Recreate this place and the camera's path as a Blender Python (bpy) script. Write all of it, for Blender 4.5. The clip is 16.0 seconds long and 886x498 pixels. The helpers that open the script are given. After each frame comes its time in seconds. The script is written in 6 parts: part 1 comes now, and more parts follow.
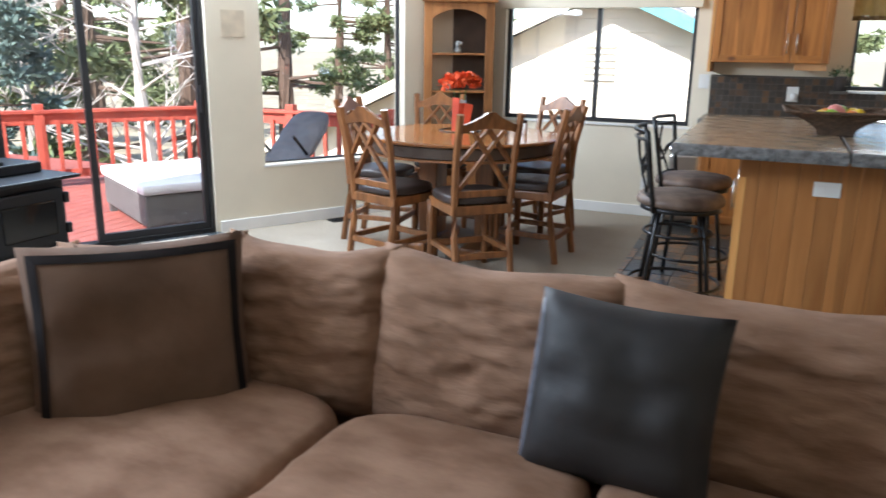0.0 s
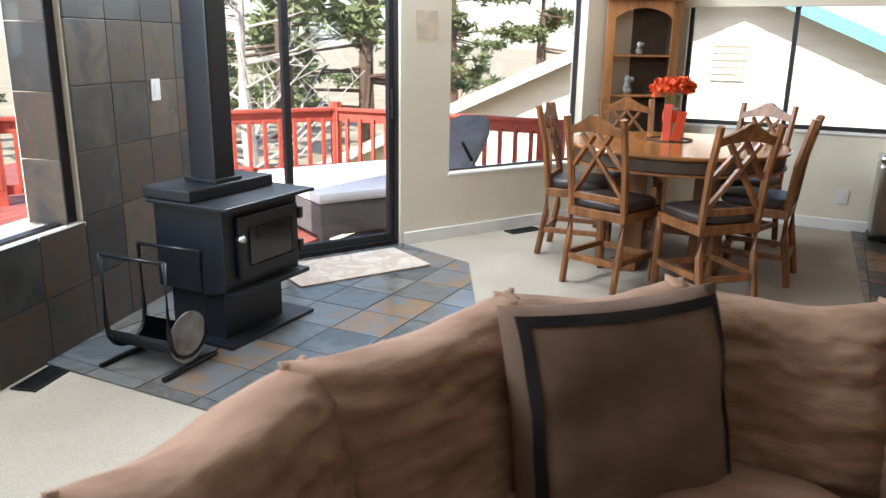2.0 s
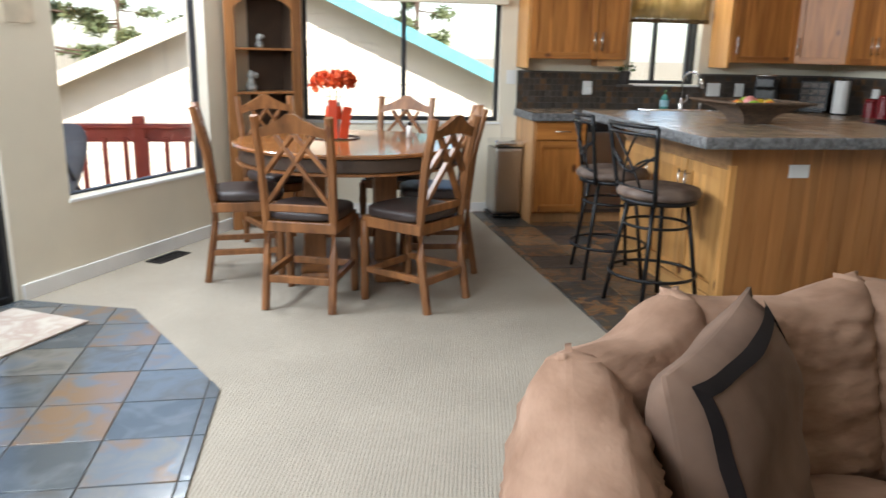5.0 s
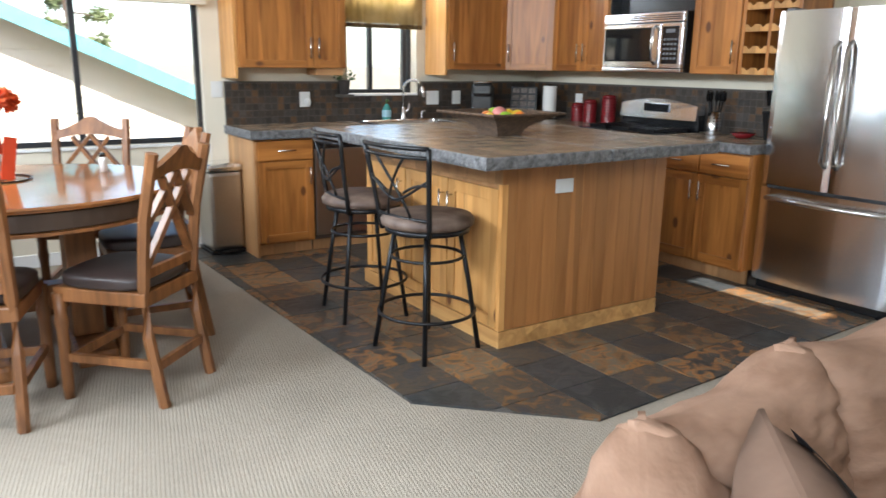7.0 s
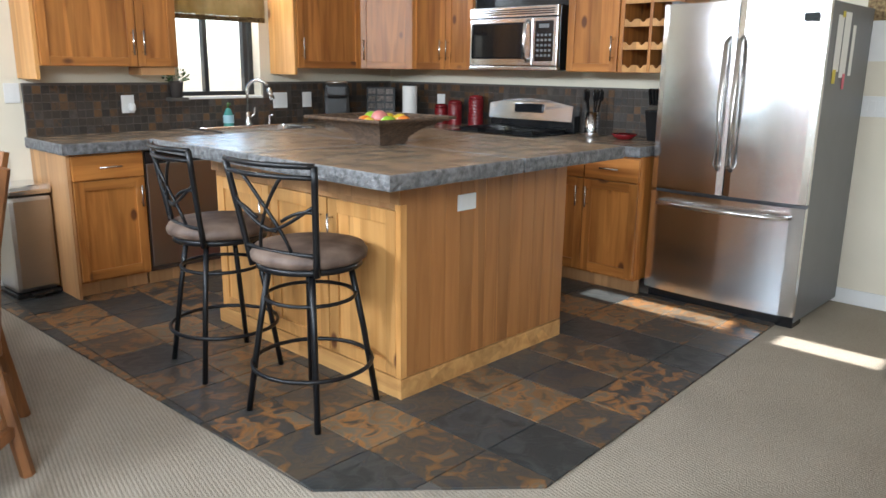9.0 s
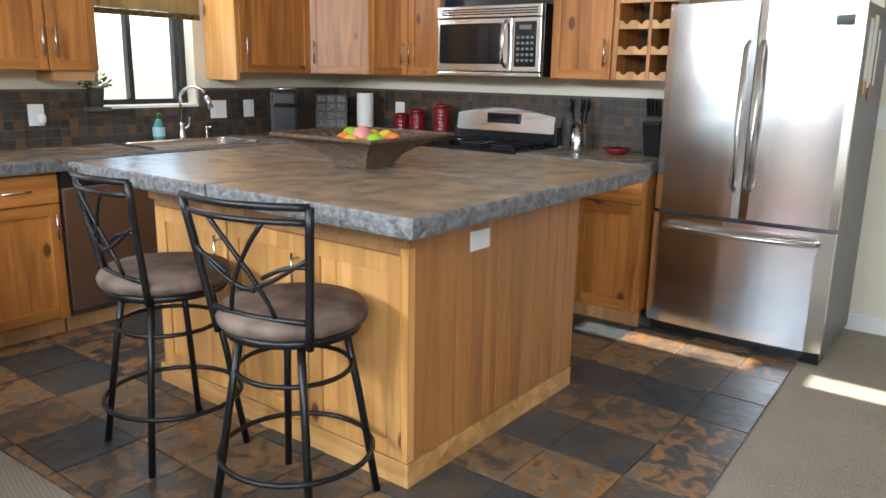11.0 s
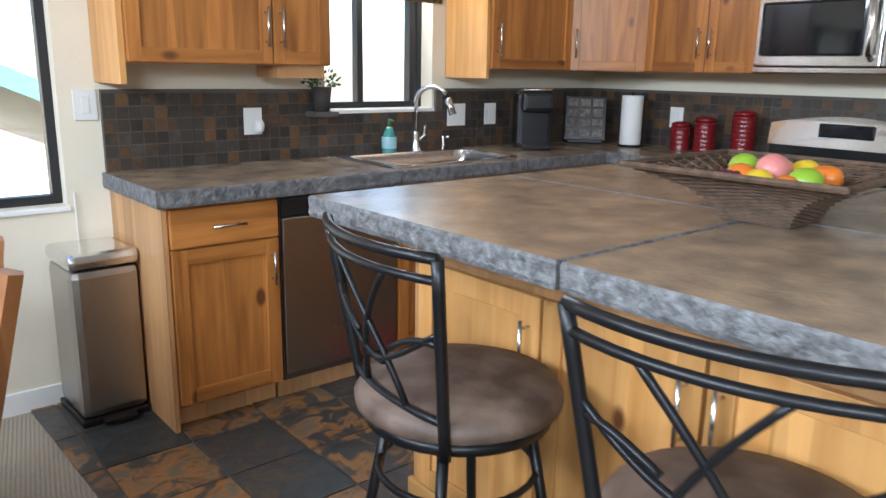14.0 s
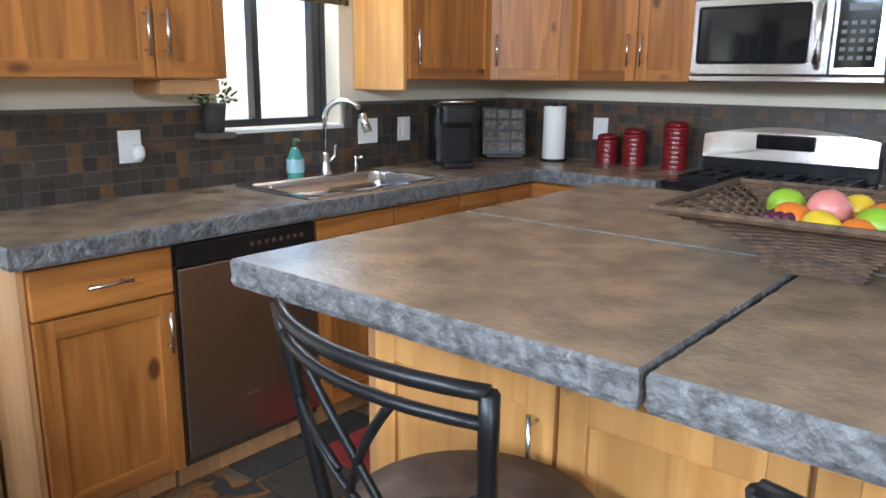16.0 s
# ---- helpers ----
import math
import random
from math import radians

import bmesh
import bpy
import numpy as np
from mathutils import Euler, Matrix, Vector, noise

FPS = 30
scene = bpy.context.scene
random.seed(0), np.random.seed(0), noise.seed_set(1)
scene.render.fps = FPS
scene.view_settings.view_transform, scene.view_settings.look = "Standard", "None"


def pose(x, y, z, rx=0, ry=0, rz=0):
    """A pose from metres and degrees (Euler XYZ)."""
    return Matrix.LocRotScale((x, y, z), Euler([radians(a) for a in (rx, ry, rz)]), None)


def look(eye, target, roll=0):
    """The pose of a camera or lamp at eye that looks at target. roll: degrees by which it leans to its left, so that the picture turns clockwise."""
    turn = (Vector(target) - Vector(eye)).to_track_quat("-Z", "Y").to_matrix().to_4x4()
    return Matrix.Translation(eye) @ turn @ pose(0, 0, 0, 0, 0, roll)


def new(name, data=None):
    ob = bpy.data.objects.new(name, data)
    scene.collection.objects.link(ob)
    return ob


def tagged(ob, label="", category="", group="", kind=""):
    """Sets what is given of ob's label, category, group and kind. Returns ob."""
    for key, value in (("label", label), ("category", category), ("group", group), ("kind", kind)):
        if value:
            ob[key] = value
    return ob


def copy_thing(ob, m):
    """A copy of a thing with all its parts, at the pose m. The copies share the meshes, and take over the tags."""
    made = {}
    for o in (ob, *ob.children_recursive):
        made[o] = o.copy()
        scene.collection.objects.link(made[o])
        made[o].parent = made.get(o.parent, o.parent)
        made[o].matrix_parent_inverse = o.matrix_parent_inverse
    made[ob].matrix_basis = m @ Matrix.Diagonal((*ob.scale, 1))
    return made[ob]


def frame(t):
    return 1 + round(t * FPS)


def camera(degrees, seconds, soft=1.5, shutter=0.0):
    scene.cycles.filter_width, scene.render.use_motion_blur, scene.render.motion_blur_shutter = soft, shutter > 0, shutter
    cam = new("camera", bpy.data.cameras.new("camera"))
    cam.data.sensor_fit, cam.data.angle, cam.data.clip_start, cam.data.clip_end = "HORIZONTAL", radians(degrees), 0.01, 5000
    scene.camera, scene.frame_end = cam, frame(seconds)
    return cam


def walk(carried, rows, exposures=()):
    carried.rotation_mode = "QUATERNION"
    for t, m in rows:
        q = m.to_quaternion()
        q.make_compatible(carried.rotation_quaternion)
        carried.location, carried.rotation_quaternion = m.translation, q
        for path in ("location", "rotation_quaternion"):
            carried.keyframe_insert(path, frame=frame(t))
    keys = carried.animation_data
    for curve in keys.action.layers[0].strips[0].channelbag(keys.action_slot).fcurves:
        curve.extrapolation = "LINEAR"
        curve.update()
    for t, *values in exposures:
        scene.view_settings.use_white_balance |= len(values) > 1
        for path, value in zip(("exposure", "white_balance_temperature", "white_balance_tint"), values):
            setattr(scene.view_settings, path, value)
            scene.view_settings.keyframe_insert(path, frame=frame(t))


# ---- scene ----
cam = camera(60.9, 16.0, shutter=0.5)
PATH = [
    (0, (-0.059, 0.32, 1.4), (-0.834, 2.091, 0.889), 0.9),
    (0.5, (-0.285, 0.287, 1.42), (-1.141, 2.02, 0.908), 0.6),
    (1, (-0.642, 0.297, 1.42), (-1.538, 2.009, 0.904), 0.5),
    (1.5, (-0.95, 0.253, 1.409), (-1.868, 1.951, 0.887), 0.7),
    (2, (-1.22, 0.168, 1.433), (-2.095, 1.888, 0.909), 0.9),
    (2.5, (-1.48, 0.199, 1.43), (-2.209, 1.986, 0.904), 1.0),
    (3, (-1.675, 0.258, 1.43), (-2.244, 2.102, 0.905), 1.0),
    (4.25, (-2.19, 0.40, 1.39), (-2.20, 2.33, 0.88), 1.1),
    (5.5, (-2.339, 0.79, 1.348), (-1.775, 2.646, 0.862), 1.2),
    (6, (-2.353, 0.996, 1.352), (-1.544, 2.762, 0.875), 1.0),
    (6.5, (-2.352, 1.206, 1.359), (-1.398, 2.898, 0.881), 1.0),
    (7, (-2.371, 1.406, 1.378), (-1.303, 3.029, 0.903), 0.8),
    (7.5, (-2.308, 1.6, 1.355), (-1.089, 3.113, 0.881), 0.9),
    (8, (-2.232, 1.769, 1.364), (-0.918, 3.201, 0.895), 0.9),
    (8.5, (-2.2, 1.916, 1.358), (-0.836, 3.301, 0.889), 0.9),
    (9, (-2.194, 2.071, 1.357), (-0.784, 3.41, 0.889), 0.7),
    (11.5, (-1.835, 2.918, 1.368), (-0.278, 4.088, 0.912), 1.1),
    (12, (-1.73, 3.113, 1.367), (-0.205, 4.325, 0.912), 1.0),
    (12.5, (-1.675, 3.322, 1.361), (-0.242, 4.638, 0.896), 1.1),
    (13, (-1.652, 3.534, 1.365), (-0.318, 4.947, 0.895), 1.2),
    (13.5, (-1.593, 3.725, 1.348), (-0.311, 5.187, 0.88), 1.0),
    (14, (-1.506, 3.934, 1.334), (-0.247, 5.418, 0.871), 1.0),
    (14.5, (-1.439, 4.124, 1.32), (-0.178, 5.606, 0.856), 0.9),
    (15, (-1.406, 4.297, 1.333), (-0.085, 5.726, 0.874), 0.8),
    (15.5, (-1.366, 4.395, 1.339), (0.067, 5.714, 0.884), 0.6),
    (16, (-1.336, 4.425, 1.359), (0.156, 5.68, 0.911), 0.6),
]
walk(cam, [(t, look(eye, target, roll)) for t, eye, target, roll in PATH], [(0, 1.55, 5800, 10), (1, 1.35, 5850, 10), (3, 1.35, 6250, 10), (5.5, 1.3, 6150, 10), (6.5, 1.6, 6050, 10), (9, 1.75, 6050, 10), (12, 1.75, 6150, 10), (13.5, 1.75, 5850, 10), (16, 1.75, 5750, 10)])
# ---- light ----
world = bpy.data.worlds.new("sky")
scene.world = world
world.use_nodes = True
SUN_EL, SUN_AZ = radians(42), radians(186)
wt = world.node_tree
sky = wt.nodes.new("ShaderNodeTexSky")
sky.sky_type = "NISHITA"
sky.sun_disc = False
sky.sun_elevation, sky.sun_rotation = SUN_EL, SUN_AZ
wt.links.new(sky.outputs[0], wt.nodes["Background"].inputs[0])
wt.nodes["Background"].inputs[1].default_value = 0.15
sun = bpy.data.lights.new("sun", "SUN")
sun.energy, sun.angle, sun.color = 5.0, radians(0.5), (1.0, 0.95, 0.88)
sun_ob = new("sun", sun)
sun_dir = Vector((math.sin(SUN_AZ) * math.cos(SUN_EL), math.cos(SUN_AZ) * math.cos(SUN_EL), math.sin(SUN_EL)))
sun_ob.matrix_world = look(sun_dir * 30, (0, 0, 0))


def window_lamp(name, eye, target, w, h, watts, color=(0.86, 0.94, 1.0)):
    """Sky light that enters by the upper part of an opening."""
    la = bpy.data.lights.new(name, "AREA")
    la.shape, la.size, la.size_y, la.energy, la.color = "RECTANGLE", w, h, watts, color
    ob = new(name, la)
    ob.matrix_world = look(eye, target)
    return ob


# ---- materials ----
def mat(name, color, rough=0.6, metal=0.0, var=0.12, scale=8.0, bump=0.0, bscale=60.0, coat=0.0, second=None, rand=0.0, island=False, stretch=None, spec=0.5):
    m = bpy.data.materials.new(name)
    m.use_nodes = True
    nt = m.node_tree
    b = nt.nodes["Principled BSDF"]
    b.inputs["Roughness"].default_value = rough
    b.inputs["Metallic"].default_value = metal
    b.inputs["Coat Weight"].default_value = coat
    b.inputs["Specular IOR Level"].default_value = spec
    tc = nt.nodes.new("ShaderNodeTexCoord")
    mp = nt.nodes.new("ShaderNodeMapping")
    nt.links.new(tc.outputs["Object"], mp.inputs[0])
    if stretch:
        mp.inputs["Scale"].default_value = stretch
    n1 = nt.nodes.new("ShaderNodeTexNoise")
    n1.inputs["Scale"].default_value = scale
    n1.inputs["Detail"].default_value = 6
    nt.links.new(mp.outputs[0], n1.inputs[0])
    ramp = nt.nodes.new("ShaderNodeValToRGB")
    c2 = second or tuple(c * (1 - 2 * var) for c in color)
    ramp.color_ramp.elements[0].position, ramp.color_ramp.elements[1].position = 0.35, 0.68
    ramp.color_ramp.elements[0].color = (*c2, 1)
    ramp.color_ramp.elements[1].color = (*color, 1)
    nt.links.new(n1.outputs[0], ramp.inputs[0])
    out = ramp.outputs[0]
    if rand:
        src = nt.nodes.new("ShaderNodeNewGeometry" if island else "ShaderNodeObjectInfo")
        hsv = nt.nodes.new("ShaderNodeHueSaturation")
        ma = nt.nodes.new("ShaderNodeMapRange")
        ma.inputs[3].default_value, ma.inputs[4].default_value = 1 - rand, 1 + rand
        nt.links.new(src.outputs["Random Per Island" if island else "Random"], ma.inputs[0])
        nt.links.new(ma.outputs[0], hsv.inputs["Value"])
        nt.links.new(out, hsv.inputs["Color"])
        out = hsv.outputs[0]
    nt.links.new(out, b.inputs["Base Color"])
    if bump:
        n2 = nt.nodes.new("ShaderNodeTexNoise")
        n2.inputs["Scale"].default_value = bscale
        n2.inputs["Detail"].default_value = 4
        nt.links.new(mp.outputs[0], n2.inputs[0])
        bp = nt.nodes.new("ShaderNodeBump")
        bp.inputs["Strength"].default_value = bump
        bp.inputs["Distance"].default_value = 0.01
        nt.links.new(n2.outputs[0], bp.inputs["Height"])
        nt.links.new(bp.outputs[0], b.inputs["Normal"])
    return m


def pine(name, light, dark, axis, knots=True, rough=0.35):
    """Varnished knotty pine with grain along the given axis."""
    m = bpy.data.materials.new(name)
    m.use_nodes = True
    nt = m.node_tree
    N, L = nt.nodes.new, nt.links.new
    b = nt.nodes["Principled BSDF"]
    b.inputs["Roughness"].default_value = rough
    tc, mp = N("ShaderNodeTexCoord"), N("ShaderNodeMapping")
    L(tc.outputs["Object"], mp.inputs[0])
    oi = N("ShaderNodeObjectInfo")
    add = N("ShaderNodeVectorMath")
    add.operation = "ADD"
    sc = N("ShaderNodeVectorMath")
    sc.operation = "SCALE"
    sc.inputs["Scale"].default_value = 7.0
    cx = N("ShaderNodeCombineXYZ")
    for i in range(3):
        L(oi.outputs["Random"], cx.inputs[i])
    L(cx.outputs[0], sc.inputs[0])
    L(tc.outputs["Object"], add.inputs[0])
    L(sc.outputs[0], add.inputs[1])
    L(add.outputs[0], mp.inputs[0])
    s = [1.0, 1.0, 1.0]
    s["xyz".index(axis)] = 0.09
    mp.inputs["Scale"].default_value = s
    n = N("ShaderNodeTexNoise")
    n.inputs["Scale"].default_value = 22
    n.inputs["Detail"].default_value = 5
    n.inputs["Distortion"].default_value = 0.6
    L(mp.outputs[0], n.inputs[0])
    ramp = N("ShaderNodeValToRGB")
    ramp.color_ramp.elements[0].position, ramp.color_ramp.elements[1].position = 0.3, 0.62
    ramp.color_ramp.elements[0].color, ramp.color_ramp.elements[1].color = (*dark, 1), (*light, 1)
    L(n.outputs[0], ramp.inputs[0])
    out = ramp.outputs[0]
    # broad tone from stave to stave
    mp3 = N("ShaderNodeMapping")
    s3 = [1.0, 1.0, 1.0]
    s3["xyz".index(axis)] = 0.02
    mp3.inputs["Scale"].default_value = s3
    L(add.outputs[0], mp3.inputs[0])
    n3 = N("ShaderNodeTexVoronoi")
    n3.inputs["Scale"].default_value = 9
    L(mp3.outputs[0], n3.inputs[0])
    hs = N("ShaderNodeHueSaturation")
    mr = N("ShaderNodeMapRange")
    mr.inputs[3].default_value, mr.inputs[4].default_value = 0.78, 1.18
    sep = N("ShaderNodeSeparateColor")
    L(n3.outputs["Color"], sep.inputs[0])
    L(sep.outputs[0], mr.inputs[0])
    L(mr.outputs[0], hs.inputs["Value"])
    L(out, hs.inputs["Color"])
    out = hs.outputs[0]
    if knots:
        mp2 = N("ShaderNodeMapping")
        s2 = [1.0, 1.0, 1.0]
        s2["xyz".index(axis)] = 0.55
        mp2.inputs["Scale"].default_value = s2
        L(add.outputs[0], mp2.inputs[0])
        v = N("ShaderNodeTexVoronoi")
        v.inputs["Scale"].default_value = 5.5
        L(mp2.outputs[0], v.inputs[0])
        kr = N("ShaderNodeValToRGB")
        kr.color_ramp.elements[0].position, kr.color_ramp.elements[1].position = 0.09, 0.145
        kr.color_ramp.elements[0].color, kr.color_ramp.elements[1].color = (1, 1, 1, 1), (0, 0, 0, 1)
        L(v.outputs["Distance"], kr.inputs[0])
        mx = N("ShaderNodeMixRGB")
        mx.inputs[2].default_value = (0.13, 0.045, 0.016, 1)
        L(kr.outputs[0], mx.inputs[0])
        L(out, mx.inputs[1])
        out = mx.outputs[0]
    L(out, b.inputs["Base Color"])
    bp = N("ShaderNodeBump")
    bp.inputs["Strength"].default_value = 0.08
    bp.inputs["Distance"].default_value = 0.004
    L(n.outputs[0], bp.inputs["Height"])
    L(bp.outputs[0], b.inputs["Normal"])
    return m


def palette(name, colors, rough=0.5, bump=0.3, scale=5.0, island=False, spread=0.5):
    """Natural slate: each piece has its own base tone, clouded with rust."""
    m = bpy.data.materials.new(name)
    m.use_nodes = True
    nt = m.node_tree
    N, L = nt.nodes.new, nt.links.new
    b = nt.nodes["Principled BSDF"]
    b.inputs["Roughness"].default_value = rough
    src = N("ShaderNodeNewGeometry" if island else "ShaderNodeObjectInfo")
    rnd = src.outputs["Random Per Island" if island else "Random"]
    tc = N("ShaderNodeTexCoord")
    cx = N("ShaderNodeCombineXYZ")
    mul = N("ShaderNodeMath")
    mul.operation = "MULTIPLY"
    mul.inputs[1].default_value = 37.0
    L(rnd, mul.inputs[0])
    L(mul.outputs[0], cx.inputs[0])
    L(mul.outputs[0], cx.inputs[2])
    add = N("ShaderNodeVectorMath")
    L(tc.outputs["Object"], add.inputs[0])
    L(cx.outputs[0], add.inputs[1])
    n = N("ShaderNodeTexNoise")
    n.inputs["Scale"].default_value = scale
    n.inputs["Detail"].default_value = 7
    n.inputs["Distortion"].default_value = 0.8
    L(add.outputs[0], n.inputs[0])
    ma = N("ShaderNodeMath")
    ma.operation = "MULTIPLY_ADD"
    ma.inputs[1].default_value = spread
    L(n.outputs[0], ma.inputs[0])
    sub = N("ShaderNodeMath")
    sub.operation = "SUBTRACT"
    sub.inputs[1].default_value = spread / 2
    L(rnd, sub.inputs[0])
    L(sub.outputs[0], ma.inputs[2])
    ramp = N("ShaderNodeValToRGB")
    els = ramp.color_ramp.elements
    els[0].position, els[0].color = 0.0, (*colors[0], 1)
    els[1].position, els[1].color = 1.0, (*colors[-1], 1)
    for i, c in enumerate(colors[1:-1]):
        e = els.new((i + 1) / (len(colors) - 1))
        e.color = (*c, 1)
    L(ma.outputs[0], ramp.inputs[0])
    L(ramp.outputs[0], b.inputs["Base Color"])
    bp = N("ShaderNodeBump")
    bp.inputs["Strength"].default_value = bump
    bp.inputs["Distance"].default_value = 0.008
    L(n.outputs[0], bp.inputs["Height"])
    L(bp.outputs[0], b.inputs["Normal"])
    return m


def carpet_mat():
    m = mat("carpet", (0.43, 0.372, 0.295), 0.95, var=0.06, scale=2.0, spec=0.1)
    nt = m.node_tree
    tc = nt.nodes.new("ShaderNodeTexCoord")
    mp = nt.nodes.new("ShaderNodeMapping")
    mp.inputs["Rotation"].default_value = (0, 0, radians(12))
    nt.links.new(tc.outputs["Object"], mp.inputs[0])
    w = nt.nodes.new("ShaderNodeTexWave")
    w.inputs["Scale"].default_value = 22
    w.inputs["Distortion"].default_value = 5.0
    w.inputs["Detail"].default_value = 2
    w.inputs["Detail Scale"].default_value = 6
    nt.links.new(mp.outputs[0], w.inputs[0])
    bp = nt.nodes.new("ShaderNodeBump")
    bp.inputs["Strength"].default_value = 0.4
    bp.inputs["Distance"].default_value = 0.012
    nt.links.new(w.outputs[0], bp.inputs["Height"])
    b = nt.nodes["Principled BSDF"]
    nt.links.new(bp.outputs[0], b.inputs["Normal"])
    mx = nt.nodes.new("ShaderNodeMixRGB")
    mx.blend_type = "MULTIPLY"
    mx.inputs[0].default_value = 0.22
    old = b.inputs["Base Color"].links[0].from_socket
    nt.links.new(old, mx.inputs[1])
    nt.links.new(w.outputs[0], mx.inputs[2])
    nt.links.new(mx.outputs[0], b.inputs["Base Color"])
    return m


def steel_mat(name, color, rough, stretch):
    m = mat(name, color, rough, 1.0, var=0.05, scale=40, bump=0.06, bscale=90, stretch=stretch)
    return m


def glass_mat():
    m = bpy.data.materials.new("window_glass")
    m.use_nodes = True
    nt = m.node_tree
    nt.nodes.remove(nt.nodes["Principled BSDF"])
    t, g, mx = (nt.nodes.new("ShaderNodeBsdf" + k) for k in ("Transparent", "Glossy")), None, nt.nodes.new("ShaderNodeMixShader")
    t, g = t
    g.inputs["Roughness"].default_value = 0.02
    mx.inputs[0].default_value = 0.035
    nt.links.new(t.outputs[0], mx.inputs[1])
    nt.links.new(g.outputs[0], mx.inputs[2])
    nt.links.new(mx.outputs[0], nt.nodes["Material Output"].inputs[0])
    return m


WALL = mat("wall_paint", (0.75, 0.68, 0.54), 0.85, var=0.03, scale=3, bump=0.15, bscale=120)
WHITE = mat("white_paint", (0.80, 0.79, 0.76), 0.5, var=0.03, scale=5)
CEIL = mat("ceiling_paint", (0.8, 0.78, 0.73), 0.9, var=0.03, bump=0.1)
CARPET = carpet_mat()
PINE_Z = pine("pine_upright", (0.45, 0.178, 0.040), (0.27, 0.092, 0.019), "z")
PINE_X = pine("pine_along_x", (0.45, 0.178, 0.040), (0.27, 0.092, 0.019), "x")
PINE_Y = pine("pine_along_y", (0.45, 0.178, 0.040), (0.27, 0.092, 0.019), "y")
PALE_Z = pine("pale_pine", (0.60, 0.31, 0.10), (0.48, 0.22, 0.06), "z")
PALE_Y = pine("pale_pine_rail", (0.60, 0.33, 0.115), (0.42, 0.20, 0.06), "y", knots=False)
BEAD = pine("beadboard", (0.42, 0.18, 0.053), (0.33, 0.13, 0.035), "z", knots=False, rough=0.4)
TAN = pine("tan_plywood", (0.48, 0.26, 0.11), (0.40, 0.20, 0.08), "z", knots=False, rough=0.45)
CHAIRWOOD = pine("rustic_chair_wood", (0.27, 0.11, 0.036), (0.13, 0.05, 0.016), "z", knots=True, rough=0.4)
TABLEWOOD = pine("table_wood", (0.33, 0.13, 0.04), (0.19, 0.07, 0.02), "x", knots=False, rough=0.12)
HUTCHWOOD = pine("hutch_wood", (0.33, 0.145, 0.05), (0.20, 0.08, 0.026), "z")
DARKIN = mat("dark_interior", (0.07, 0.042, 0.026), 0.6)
IRON = mat("black_iron", (0.008, 0.008, 0.009), 0.36, var=0.1, bump=0.05, spec=0.35)
STOVE = mat("stove_black", (0.008, 0.010, 0.014), 0.40, var=0.1, scale=15, bump=0.05, bscale=200)
BRONZE = mat("dark_bronze_frame", (0.02, 0.02, 0.022), 0.45)
STEEL = steel_mat("brushed_steel", (0.80, 0.80, 0.81), 0.15, (1, 1, 30))
STEEL_D = steel_mat("dull_steel", (0.50, 0.48, 0.46), 0.28, (1, 1, 20))
GREYSIDE = mat("fridge_side_grey", (0.16, 0.16, 0.165), 0.45, var=0.03)
CHROME = mat("satin_nickel", (0.66, 0.64, 0.6), 0.25, 1.0, var=0.02)
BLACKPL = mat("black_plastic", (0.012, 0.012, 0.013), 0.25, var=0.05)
BLACKGL = mat("black_glass", (0.01, 0.011, 0.013), 0.06, var=0.02)
CONC = mat("concrete_top", (0.36, 0.255, 0.165), 0.26, second=(0.20, 0.15, 0.105), scale=9.0, bump=0.14, bscale=70)
CONC_E = mat("concrete_edge", (0.21, 0.21, 0.212), 0.55, second=(0.09, 0.088, 0.086), scale=38, bump=1.0, bscale=70)
SLATE = palette("slate_floor", [(0.03, 0.035, 0.036), (0.055, 0.06, 0.058), (0.04, 0.045, 0.05), (0.085, 0.065, 0.045), (0.05, 0.052, 0.05), (0.20, 0.10, 0.036), (0.12, 0.115, 0.09), (0.30, 0.135, 0.04), (0.05, 0.05, 0.048)], 0.36, 0.6, 11.0, spread=1.3)
HEARTH = palette("slate_hearth", [(0.07, 0.08, 0.085), (0.11, 0.12, 0.125), (0.09, 0.085, 0.075), (0.16, 0.15, 0.13), (0.12, 0.13, 0.14), (0.19, 0.12, 0.07)], 0.2, 0.3, 6.0, spread=1.1)
SLATEWALL = palette("slate_wall", [(0.03, 0.028, 0.027), (0.05, 0.05, 0.047), (0.075, 0.05, 0.032), (0.045, 0.043, 0.042), (0.11, 0.085, 0.06)], 0.4, 0.5, 5.0, spread=1.2)
MOSAIC = palette("slate_mosaic", [(0.028, 0.022, 0.018), (0.05, 0.036, 0.026), (0.04, 0.034, 0.03), (0.13, 0.065, 0.024), (0.03, 0.026, 0.024), (0.075, 0.062, 0.05)], 0.4, 0.3, 30.0, spread=0.4)
MOSAIC_I = palette("slate_mosaic_rest", [(0.028, 0.022, 0.018), (0.05, 0.036, 0.026), (0.04, 0.034, 0.03), (0.13, 0.065, 0.024), (0.03, 0.026, 0.024), (0.075, 0.062, 0.05)], 0.4, 0.3, 30.0, island=True, spread=0.4)
GROUT = mat("grout", (0.12, 0.105, 0.09), 0.9, bump=0.2)
GROUT_D = mat("dark_grout", (0.115, 0.10, 0.085), 0.9, bump=0.2)
SOFA = mat("tan_microfibre", (0.32, 0.195, 0.13), 0.9, second=(0.19, 0.105, 0.064), scale=5.0, bump=1.0, bscale=7.0, stretch=(1, 1.6, 3.2), spec=0.2)
PILLOW = mat("brown_suede", (0.17, 0.105, 0.072), 0.9, second=(0.11, 0.066, 0.044), scale=5, bump=0.8, bscale=7, spec=0.2)
